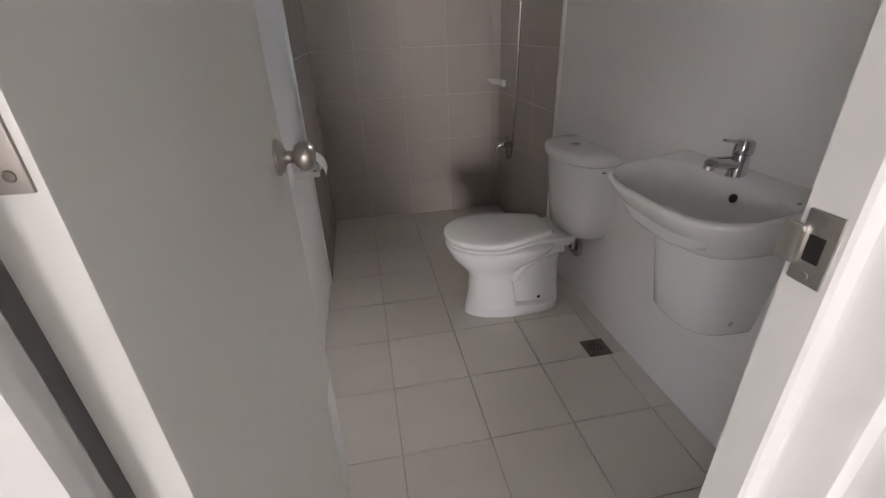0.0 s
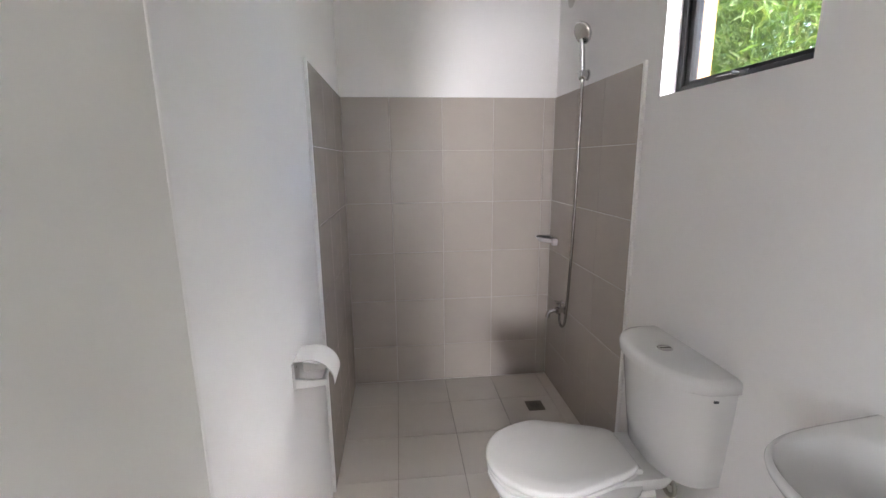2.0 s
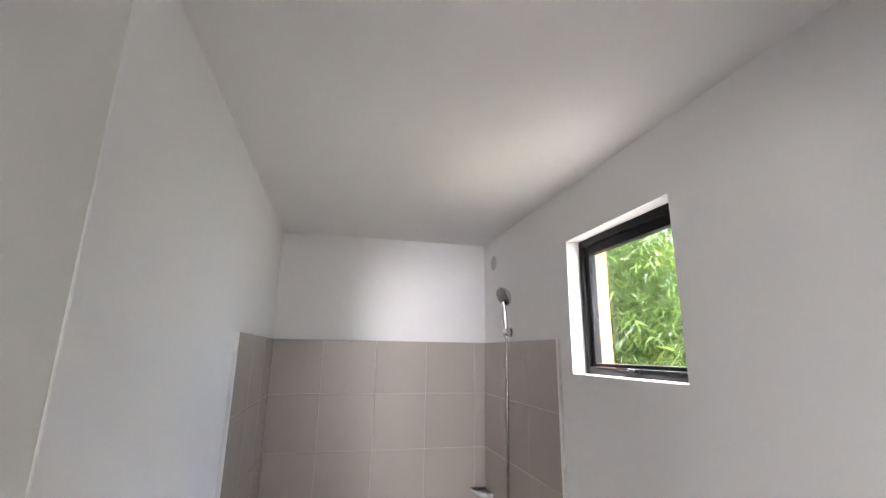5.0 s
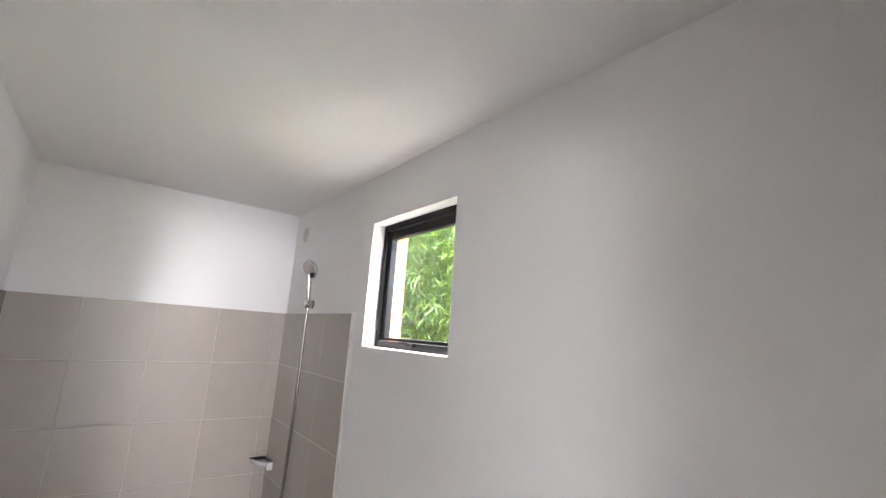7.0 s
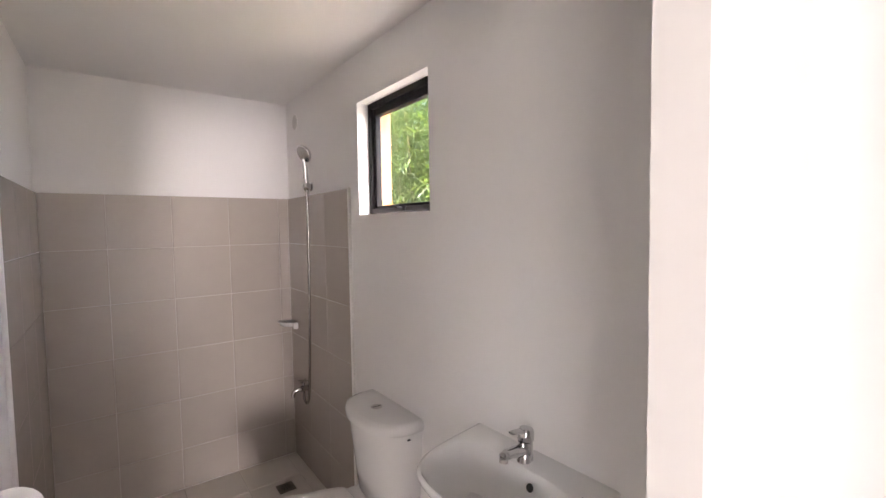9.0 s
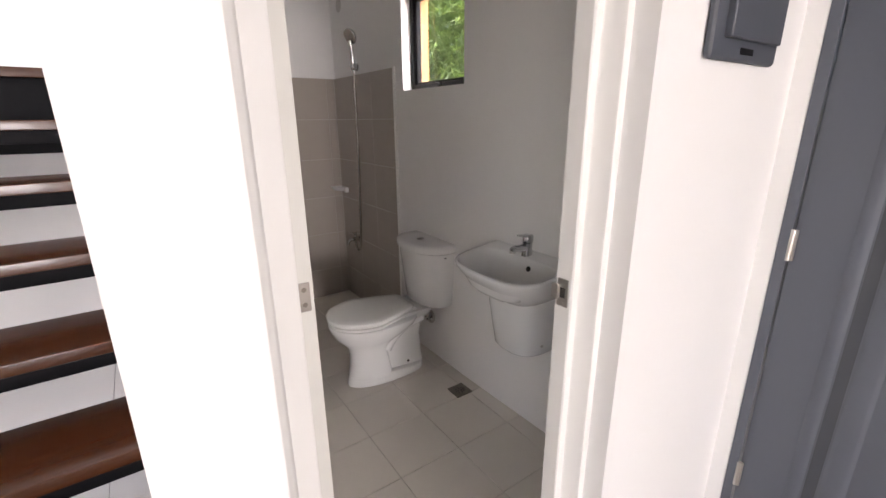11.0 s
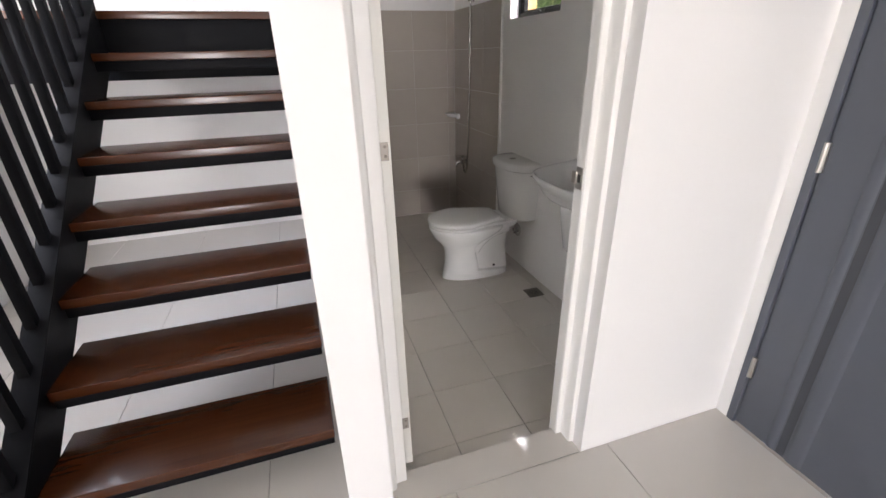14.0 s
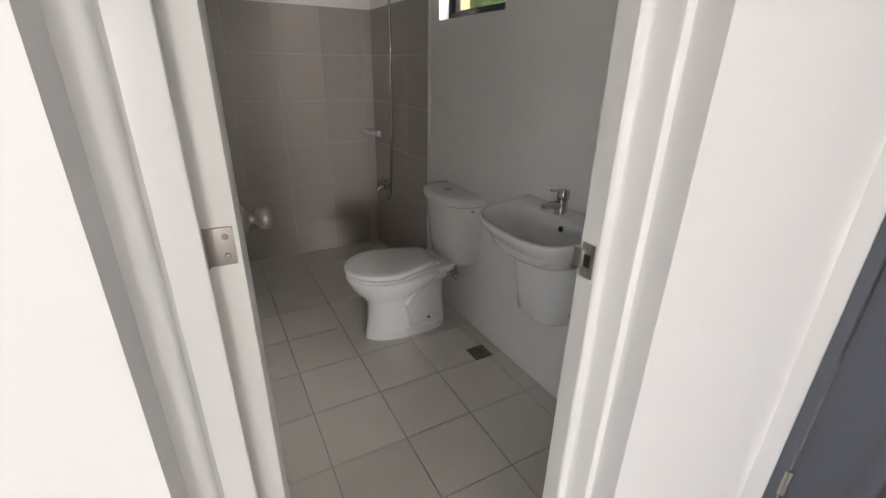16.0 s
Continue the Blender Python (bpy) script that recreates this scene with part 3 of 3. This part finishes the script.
def shroud_ring(depth, hw, z, n=28):
    ring = []
    for k in range(n + 1):
        a = -math.pi / 2 + math.pi * k / n
        s, c = math.sin(a), math.cos(a)
        ring.append((1.744 - (depth + 0.022) * (abs(c) ** 0.55 if 0 < k < n else 0.0), SYC - 0.002 + hw * math.copysign(abs(s) ** 0.7, s), z))
    return ring


bm = loft([shroud_ring(0.146, 0.120, 0.447), shroud_ring(0.152, 0.126, 0.455), shroud_ring(0.170, 0.143, 0.58), shroud_ring(0.186, 0.157, 0.70), shroud_ring(0.190, 0.160, 0.748)])
shroud = part("half_pedestal", bm, PORCELAIN, basin, "white half pedestal under the bowl", 60)
part("screw_cap", turned((1.665, SYC - 0.128, 0.495), (-0.3, -1, 0), [(-0.002, 0.007), (0.004, 0.007), (0.006, 0.004)], 12), STEEL, shroud)

tap = thing("basin_tap", 1.685, SYC + 0.008, 0.868, "chrome single-lever tap on the basin", "tap")
bm = turned((1.690, SYC + 0.008, 0.862), (0, 0, 1), [(0, 0.026), (0.006, 0.026), (0.009, 0.0225), (0.050, 0.021), (0.064, 0.021)], 28)
spout = [(1.692, SYC + 0.008, 0.897), (1.660, SYC + 0.008, 0.904), (1.625, SYC + 0.008, 0.909), (1.606, SYC + 0.008, 0.909), (1.598, SYC + 0.008, 0.904)]
tube(curve_points(spout, 5), [0.017] * 8 + [0.015] * 6 + [0.013] * 7, 16, bm=bm)
part("body", bm, CHROME, tap, angle=50)
bm = turned((1.691, SYC + 0.008, 0.927), (0.10, 0, 1), [(0, 0.022), (0.003, 0.0235), (0.028, 0.0225), (0.034, 0.019), (0.035, 0.002)], 28)
loft([[(1.690, SYC + 0.008 + a, 0.953 + b) for a, b in ((-0.012, -0.006), (0.012, -0.006), (0.012, 0.006), (-0.012, 0.006))],
      [(1.655, SYC + 0.008 + a, 0.961 + b) for a, b in ((-0.009, -0.004), (0.009, -0.004), (0.009, 0.004), (-0.009, 0.004))],
      [(1.630, SYC + 0.008 + a, 0.965 + b) for a, b in ((-0.007, -0.003), (0.007, -0.003), (0.007, 0.003), (-0.007, 0.003))]], bm=bm)
part("lever", bm, CHROME, tap, "chrome lever handle", 50)
part("aerator", turned((1.603, SYC + 0.008, 0.902), (-0.15, 0, -1), [(0, 0.0125), (0.010, 0.0125), (0.011, 0.009), (0.009, 0.008), (0.009, 0.001)], 18), STEEL, tap)


# ---- shower ----
shower = thing("hand_shower", 1.70, 3.21, 1.78, "chrome hand shower in a wall bracket", "shower")
WX = BX1 - TP
bm = turned((BX1, 3.215, 1.785), (-1, 0, 0), [(0, 0.027), (0.004, 0.027), (0.007, 0.018), (0.014, 0.018), (0.016, 0.024), (0.040, 0.024), (0.044, 0.018)], 24)
part("bracket", bm, CHROME, shower, "chrome wall bracket")
grip = curve_points([(1.698, 3.213, 1.750), (1.696, 3.212, 1.800), (1.690, 3.209, 1.860), (1.686, 3.206, 1.905), (1.678, 3.203, 1.945)], 6)
part("grip", tube(grip, [0.010 + 0.003 * math.sin(k / 24 * 3.1) for k in range(25)], 16), CHROME, shower, angle=60)
face = Vector((-0.80, -0.20, -0.45)).normalized()
bm = turned(Vector((1.686, 3.205, 1.975)) - face * 0.010, face, [(-0.014, 0.004), (-0.012, 0.022), (-0.003, 0.042), (0.010, 0.052), (0.018, 0.054), (0.022, 0.051)], 32)
head = part("head", bm, CHROME, shower, angle=50)
bm = turned(Vector((1.686, 3.205, 1.975)) + face * 0.0125, face, [(0, 0.047), (0.001, 0.046), (0.0012, 0.001)], 32)
part("spray_plate", bm, HOSE, head, "grey spray plate")
hose_line = curve_points([(1.698, 3.213, 1.752), (1.699, 3.216, 1.60), (1.700, 3.224, 1.30), (1.700, 3.238, 1.00), (1.699, 3.254, 0.75), (1.698, 3.268, 0.60), (1.697, 3.278, 0.52),
                          (1.695, 3.290, 0.470), (1.692, 3.318, 0.448), (1.690, 3.346, 0.468), (1.690, 3.352, 0.505)], 14)
bm = tube(hose_line, [0.0068 if k % 2 else 0.0078 for k in range(len(hose_line))], 10)
part("hose", bm, HOSE, shower, "flexible metal shower hose", 60)

mixer = thing("shower_valve", 1.69, 3.345, 0.532, "chrome shower valve with cross handle on tiles", "valve")
bm = turned((WX, 3.345, 0.535), (-1, 0, 0), [(0, 0.027), (0.003, 0.027), (0.008, 0.014), (0.018, 0.013), (0.022, 0.016), (0.042, 0.016), (0.045, 0.010)], 22)
tube(curve_points([(1.686, 3.345, 0.535), (1.658, 3.350, 0.533), (1.640, 3.354, 0.522), (1.636, 3.355, 0.500)], 5), 0.0105, 14, bm=bm)
tube([(1.690, 3.345, 0.535), (1.690, 3.358, 0.512)], 0.009, 12, bm=bm)
part("body", bm, CHROME, mixer, angle=50)
bm = turned((1.686, 3.345, 0.545), (0, 0, 1), [(0, 0.007), (0.020, 0.007), (0.022, 0.011), (0.030, 0.011), (0.032, 0.006)], 16)
for k in range(4):
    a = math.pi / 4 + k * math.pi / 2
    tube([(1.686, 3.345, 0.571), (1.686 + 0.026 * math.cos(a), 3.345 + 0.026 * math.sin(a), 0.573)], [0.006, 0.0045], 10, bm=bm)
part("cross_handle", bm, CHROME, mixer, "chrome cross handle")
mixer.scale = (1.25, 1.25, 1.25)

# soap dish in the corner
dish = thing("soap_dish", 1.69, 3.60, 0.90, "white ceramic corner soap dish on tiles", "soap dish")
NYF = BY1 - TP


def dish_ring(r, z, n=12):
    ring = [(WX, NYF, z)]
    for k in range(n + 1):
        a = math.pi + math.pi / 2 * k / n
        ring.append((WX + r * math.cos(a), NYF + r * 1.35 * math.sin(a), z))
    return ring


bm = loft([dish_ring(0.045, 0.885), dish_ring(0.072, 0.893), dish_ring(0.088, 0.915), dish_ring(0.091, 0.922), dish_ring(0.088, 0.924), dish_ring(0.079, 0.912), dish_ring(0.04, 0.908)])
part("dish", bm, PORCELAIN, dish, angle=50)
part("lip", box(WX - 0.030, WX, NYF - 0.140, NYF - 0.112, 0.884, 0.925, 0.005), PORCELAIN, dish)

# capped outlet above the shower
outlet = part("outlet_patch", turned((BX1 + 0.001, 3.465, 2.21), (-1, 0, 0), [(0, 0.046), (0.003, 0.045), (0.004, 0.038), (0.0042, 0.001)], 28), PATCH)
tagged(outlet, "grey filled round outlet high on the wall", "wall patch")

# toilet roll holder
holder = thing("toilet_roll_holder", BX0 + 0.05, 2.30, 0.70, "white plastic toilet roll holder with curved hood", "roll holder")
bm = box(BX0, BX0 + 0.007, 2.235, 2.355, 0.742, 0.822, 0.0025)
plate = part("back_plate", bm, WHITEPLASTIC, holder)
hood = []
for k in range(13):
    a = radians(95 - 8.2 * k)
    cx, cz, r = BX0 + 0.046, 0.760, 0.072
    hood.append((cx + r * math.cos(a), cz + r * math.sin(a)))
hood = [(BX0 + 0.004, hood[0][1] - 0.004)] + hood
inner = [(x - 0.002, z - 0.0035) for x, z in hood]
outline = hood + inner[::-1]
bm = loft([[(x, 2.240, z) for x, z in outline], [(x, 2.350, z) for x, z in outline]])
part("hood", bm, WHITEPLASTIC, holder, "curved white hood", 50)
for y in (2.243, 2.347):
    bm = loft([[(BX0 + 0.004, y + a, 0.752 + b) for a, b in ((-0.005, -0.006), (0.005, -0.006), (0.005, 0.024), (-0.005, 0.024))],
               [(BX0 + 0.055, y + a, 0.757 + b) for a, b in ((-0.005, -0.008), (0.005, -0.008), (0.005, 0.012), (-0.005, 0.012))],
               [(BX0 + 0.095, y + a, 0.762 + b) for a, b in ((-0.004, -0.009), (0.004, -0.009), (0.004, 0.009), (-0.004, 0.009))]])
    part("arm", bm, WHITEPLASTIC, holder)
part("roller", tube([(BX0 + 0.085, 2.247, 0.762), (BX0 + 0.085, 2.343, 0.762)], 0.007, 14), WHITEPLASTIC, holder)
for y in (2.262, 2.328):
    part("screw", turned((BX0 + 0.006, y, 0.803), (1, 0, 0), [(0, 0.004), (0.002, 0.0035), (0.0022, 0.001)], 10), STEEL, plate)

# floor drains
for x, y, size in ((1.617, 1.893, 0.100), (1.530, 3.250, 0.095)):
    drain = thing("floor_drain", x, y, 0.0, "square stainless floor drain with round grate", "drain", "floor drains")
    h = size / 2
    part("plate", box(x - h, x + h, y - h, y + h, -0.002, 0.003, 0.001), DRAINSTEEL, drain)
    part("grate", turned((x, y, 0.0028), (0, 0, 1), [(0, 0.035), (0.0012, 0.0345), (0.0014, 0.030), (0.0006, 0.0295), (0.0006, 0.001)], 28), DRAINSTEEL, drain)
    for r, count in ((0.022, 8), (0.011, 4)):
        for k in range(count):
            a = 2 * math.pi * k / count
            part("hole", turned((x + r * math.cos(a), y + r * math.sin(a), 0.0032), (0, 0, 1), [(0, 0.0042), (0.0006, 0.0042), (0.0007, 0.001)], 8), HOLESHADE, drain)


# ---- entrance door of the hall ----
entrance = thing("entrance_door", 1.82, 0.18, HF, "slate grey entrance door with vertical battens, closed", "door")
bm = box(HX1 - 0.002, 1.90, 0.640, EY1 - 0.001, HF - 0.005, ETOP - 0.002, 0.002)
box(HX1 - 0.002, 1.90, EY0 + 0.001, EY0 + 0.029, HF - 0.005, ETOP - 0.002, 0.002, bm=bm)
box(HX1 - 0.002, 1.90, EY0 + 0.029, 0.640, ETOP - 0.03, ETOP - 0.002, 0.002, bm=bm)
part("door_frame", bm, GREYPAINT, entrance)
gx = 1.803
doorslab = part("slab", box(gx, 1.845, EY0 + 0.033, 0.636, HF + 0.006, ETOP - 0.034, 0.002), GREYPAINT, entrance)
for y0, y1 in ((0.479, 0.520), (0.388, 0.449), (-0.145, -0.104), (-0.074, -0.013)):
    prof = [(y0, 0.0), (y0 + 0.010, 0.006), (y0 + 0.016, 0.0075), (y1 - 0.016, 0.0075), (y1 - 0.010, 0.006), (y1, 0.0)]
    bm = loft([[(gx + 0.002 - h, y, z) for y, h in prof] for z in (HF + 0.008, ETOP - 0.036)], cap=(True, True))
    part("batten", bm, GREYPAINT, doorslab)
# flat strips on the slab; the deep grooves' shade is in their darker grey
for y in (0.464, -0.089):
    part("groove", box(gx - 0.0006, gx + 0.002, y - 0.0135, y + 0.0135, HF + 0.008, ETOP - 0.036), GROOVESHADE, doorslab, "flat strip with a groove's shade in its grey")
for z in (0.325, 1.10, 1.90):
    bm = turned((gx - 0.006, 0.6385, z - 0.045), (0, 0, 1), [(0, 0.004), (0.001, 0.006), (0.089, 0.006), (0.09, 0.004)], 14)
    box(gx - 0.007, gx + 0.001, 0.627, 0.650, z - 0.044, z + 0.044, 0.0008, bm=bm)
    part("hinge", bm, STEEL, entrance, "bright steel hinge")

# breaker box on the wall
breaker = thing("breaker_box", 1.46, HY, 1.55, "dark grey electrical breaker box on white wall", "breaker box")
part("cover", box(1.306, 1.618, HY - 0.018, HY, 1.548, 1.985, 0.012, segments=3), PANELGREY, breaker)
lid = part("lid", box(1.350, 1.588, HY - 0.034, HY - 0.016, 1.588, 1.945, 0.006, segments=3), PANELGREY, breaker)
part("mark", box(1.43, 1.49, HY - 0.0195, HY - 0.0175, 1.562, 1.575), BLACKALU, breaker, "small dark lettering bar")
part("catch", box(1.568, 1.580, HY - 0.040, HY - 0.033, 1.74, 1.79, 0.003), PANELGREY, lid)


# ---- stairs ----
RISE, RUN, TREADS = 0.198, 0.249, 7
XL = -0.544
stairs = thing("staircase", -0.13, 1.8, HF, "open-riser stairs with dark wood treads, black steel", "staircase")


def nosing(k):
    """The front edge of tread k: y and the height of its top."""
    return 1.175 + RUN * (k - 2), HF + RISE * k


for k in range(1, TREADS + 1):
    y, z = nosing(k)
    step = part("tread", box(XL + 0.004, SX - 0.016, y, y + 0.285, z - 0.036, z, 0.005, segments=3), TREAD, stairs, "dark varnished wooden tread")
    part("carrier", box(XL + 0.002, SX - 0.020, y + 0.022, y + 0.230, z - 0.083, z - 0.0365, 0.003), BLACKSTEEL, stairs, "black steel tread support")
y7, z7 = nosing(TREADS + 1)
SL = RISE / RUN
line = lambda y: HF + 0.447 + SL * (y - 1.175)
ys, ye = 0.80, y7 + 0.03
side = [(ys, line(ys)), (ye, line(ye)), (ye, line(ye) - 0.30), (ys + 0.06, HF), (ys, HF)]
bm = loft([[(XL - 0.045, a, b) for a, b in side], [(XL, a, b) for a, b in side]])
part("stringer", bm, BLACKSTEEL, stairs, "black steel stringer")
bm = box(XL - 0.062, XL + 0.012, -0.02, 0.02, -0.005, 0.005, 0.002)
length = math.hypot(ye - ys, line(ye) - line(ys))
bm.transform(Matrix.Diagonal((1, length / 0.04, 1, 1)))
bm.transform(Matrix.Translation((0, (ys + ye) / 2, (line(ys) + line(ye)) / 2)) @ Matrix.Rotation(math.atan(SL), 4, "X"))
part("stringer_cap", bm, BLACKSTEEL, stairs)
baluster_feet = [0.83 + 0.124 * k for k in range(15)]
for y in baluster_feet:
    z = line(y)
    bm = box(XL - 0.048, XL - 0.016, y - 0.016, y + 0.016, z - 0.005, z + 0.86, 0.002)
    part("baluster", bm, BLACKSTEEL, stairs)
bm = box(XL - 0.062, XL - 0.008, -0.02, 0.02, -0.015, 0.015, 0.003)
bm.transform(Matrix.Diagonal((1, length / 0.04, 1, 1)))
bm.transform(Matrix.Translation((0, (ys + ye) / 2, (line(ys) + line(ye)) / 2 + 0.86)) @ Matrix.Rotation(math.atan(SL), 4, "X"))
part("handrail", bm, BLACKSTEEL, stairs)
# landing
landing = thing("stair_landing", -0.6, 3.2, z7, "dark wood stair landing on black steel beams", "landing")
part("deck", box(HX0 + 0.002, SX - 0.004, y7, NY - 0.002, z7 - 0.038, z7, 0.004), TREAD, landing)
part("front_beam", box(HX0 + 0.003, SX - 0.005, y7 + 0.022, y7 + 0.065, z7 - 0.33, z7 - 0.039, 0.003), BLACKSTEEL, landing)


# ---- outside the window ----
# unseen, added pale and wide to bounce sunlight onto the bathroom ceiling
structure("pavement", box(1.91, 3.5, -6, 14, -0.3, -0.12, 0.01), CONCRETE, "unseen pale concrete apron along the house, bouncing sunlight")
structure("ground", box(-60, 60, -60, 60, -0.35, -0.18), SOIL, "garden ground outside the house")


def leaves(count, seed, x0, x1, y0, y1, z0, z1, size):
    """Drooping lance-shaped leaves in sprays."""
    rng = np.random.default_rng(seed)
    sprays = rng.uniform((x0, y0, z0), (x1, y1, z1), (count // 9, 3))
    which = rng.integers(0, len(sprays), count)
    base = sprays[which] + rng.normal(0, 0.09, (count, 3))
    lean = rng.uniform(0, 2 * np.pi, len(sprays))[which] + rng.normal(0, 0.7, count)
    drop = rng.normal(-0.55, 0.45, count)
    way = np.stack([np.cos(lean) * np.cos(drop), np.sin(lean) * np.cos(drop), np.sin(drop)], 1)
    across = np.cross(way, rng.normal(0, 1, (count, 3)))
    across /= np.linalg.norm(across, axis=1)[:, None]
    long = size * rng.uniform(0.6, 1.3, count)[:, None]
    wide = long * 0.062
    pts = np.stack([base, base + way * long * 0.35 + across * wide, base + way * long + np.array((0, 0, -0.02)), base + way * long * 0.35 - across * wide], 1)
    data = bpy.data.meshes.new("leaves")
    faces = np.arange(count * 4).reshape(-1, 4)
    data.from_pydata(pts.reshape(-1, 3).tolist(), [], faces.tolist())
    data.materials.append(LEAF)
    return data


def bamboo(x, y, seed, height, leafs):
    rng = random.Random(seed)
    clump = thing("bamboo_clump", x, y, -0.18, "dense green bamboo clump with drooping narrow leaves", "bamboo", "bamboo hedge")
    for _ in range(3):
        bx, by = x + rng.uniform(-0.25, 0.25), y + rng.uniform(-0.4, 0.4)
        lx, ly = rng.uniform(-0.5, 0.3), rng.uniform(-0.5, 0.5)
        pts = curve_points([(bx, by, -0.2), (bx + 0.15 * lx, by + 0.15 * ly, height * 0.45), (bx + 0.6 * lx, by + 0.6 * ly, height * 0.8), (bx + 1.3 * lx, by + 1.3 * ly, height)], 5)
        part("culm", tube(pts, [0.024 - 0.018 * i / (len(pts) - 1) for i in range(len(pts))], 8), CULM, clump)
    crown = new("crown", leaves(leafs, seed, x - 0.75, x + 0.75, y - 0.75, y + 0.75, 0.2, height + 0.3, 0.150))
    crown.parent, crown.matrix_parent_inverse = clump, Matrix.Translation(-clump.location)
    tagged(crown, kind="stuff")


for n, (bx, by) in enumerate(((4.1, 3.3), (4.3, 4.4), (4.0, 5.5), (4.4, 6.6), (4.2, 7.8), (4.6, 9.0), (5.6, 5.0), (5.8, 7.2), (4.9, 10.3), (5.9, 9.3))):
    bamboo(bx, by, 11 + n, 3.1 + 0.35 * ((n * 7) % 3), 14000)


# ---- tiles ----
def spans(lo, hi, origin, pitch):
    """The stretches into which joints at origin + n * pitch cut the way from lo to hi."""
    cuts = [lo] + [origin + pitch * n for n in range(-60, 60) if lo + 0.012 < origin + pitch * n < hi - 0.012] + [hi]
    return list(zip(cuts, cuts[1:]))


JOINT = 0.0024
for a0, a1 in spans(BX0, BX1 + 0.05, 1.05, 0.30):
    for b0, b1 in spans(0.850, BY1 - TP, 0.95, 0.30):
        tile("tile", a1 - a0 - JOINT, b1 - b0 - JOINT, 0.010, FLOORTILE, bath_floor, ((a0 + a1) / 2, (b0 + b1) / 2, -0.005))
for a0, a1 in spans(BX0 + TP, BX1 - TP, 1.05, 0.30):
    for b0, b1 in spans(0.0, TT, 1.14, 0.30):
        tile("tile", a1 - a0 - 0.003, b1 - b0 - 0.003, 0.008, SHOWERTILE, bed_n, ((a0 + a1) / 2, BY1 - TP + 0.004, (b0 + b1) / 2), (90, 0, 0))
for bed, start, face, turn in ((bed_e, TYE, BX1 - TP + 0.004, -90), (bed_w, TY, BX0 + TP - 0.004, 90)):
    for a0, a1 in spans(start, BY1 - TP, start, 0.30):
        for b0, b1 in spans(0.0, TT, 1.14, 0.30):
            tile("tile", a1 - a0 - 0.003, b1 - b0 - 0.003, 0.008, SHOWERTILE, bed, (face, (a0 + a1) / 2, (b0 + b1) / 2), (90, 0, turn))
for a0, a1 in spans(HX0, HX1, 1.262, 0.60):
    for b0, b1 in spans(-2.8, HY, 0.20, 0.60):
        tile("tile", a1 - a0 - 0.0022, b1 - b0 - 0.0022, 0.010, HALLTILE, hall_floor, ((a0 + a1) / 2, (b0 + b1) / 2, HF - 0.005))
for a0, a1 in spans(HX0, SX, 1.262, 0.60):
    for b0, b1 in spans(HY + 0.001, NY, 0.20, 0.60):
        tile("tile", a1 - a0 - 0.0022, b1 - b0 - 0.0022, 0.010, HALLTILE, hall_floor, ((a0 + a1) / 2, (b0 + b1) / 2, HF - 0.005))
tile("tile", DX1 - DX0 - 0.004, 0.848 - HY - 0.002, 0.010, HALLTILE, hall_floor, ((DX0 + DX1) / 2, (0.848 + HY) / 2, HF - 0.005))
# the rest of the living room floor, behind the camera, in one sheet of the same tiles
bm = bmesh.new()
for a0, a1 in spans(-5.0, HX1, 1.262, 0.60):
    for b0, b1 in spans(-12.0, 0.15, 0.20, 0.60):
        if b1 < -2.79 or a1 < HX0 + 0.01:
            box(a0 + 0.0011, a1 - 0.0011, b0 + 0.0011, b1 - 0.0011, HF - 0.010, HF, bm=bm)
rest = part("tile_field", bm, HALLTILE, hall_floor)
tagged(rest, kind="stuff")
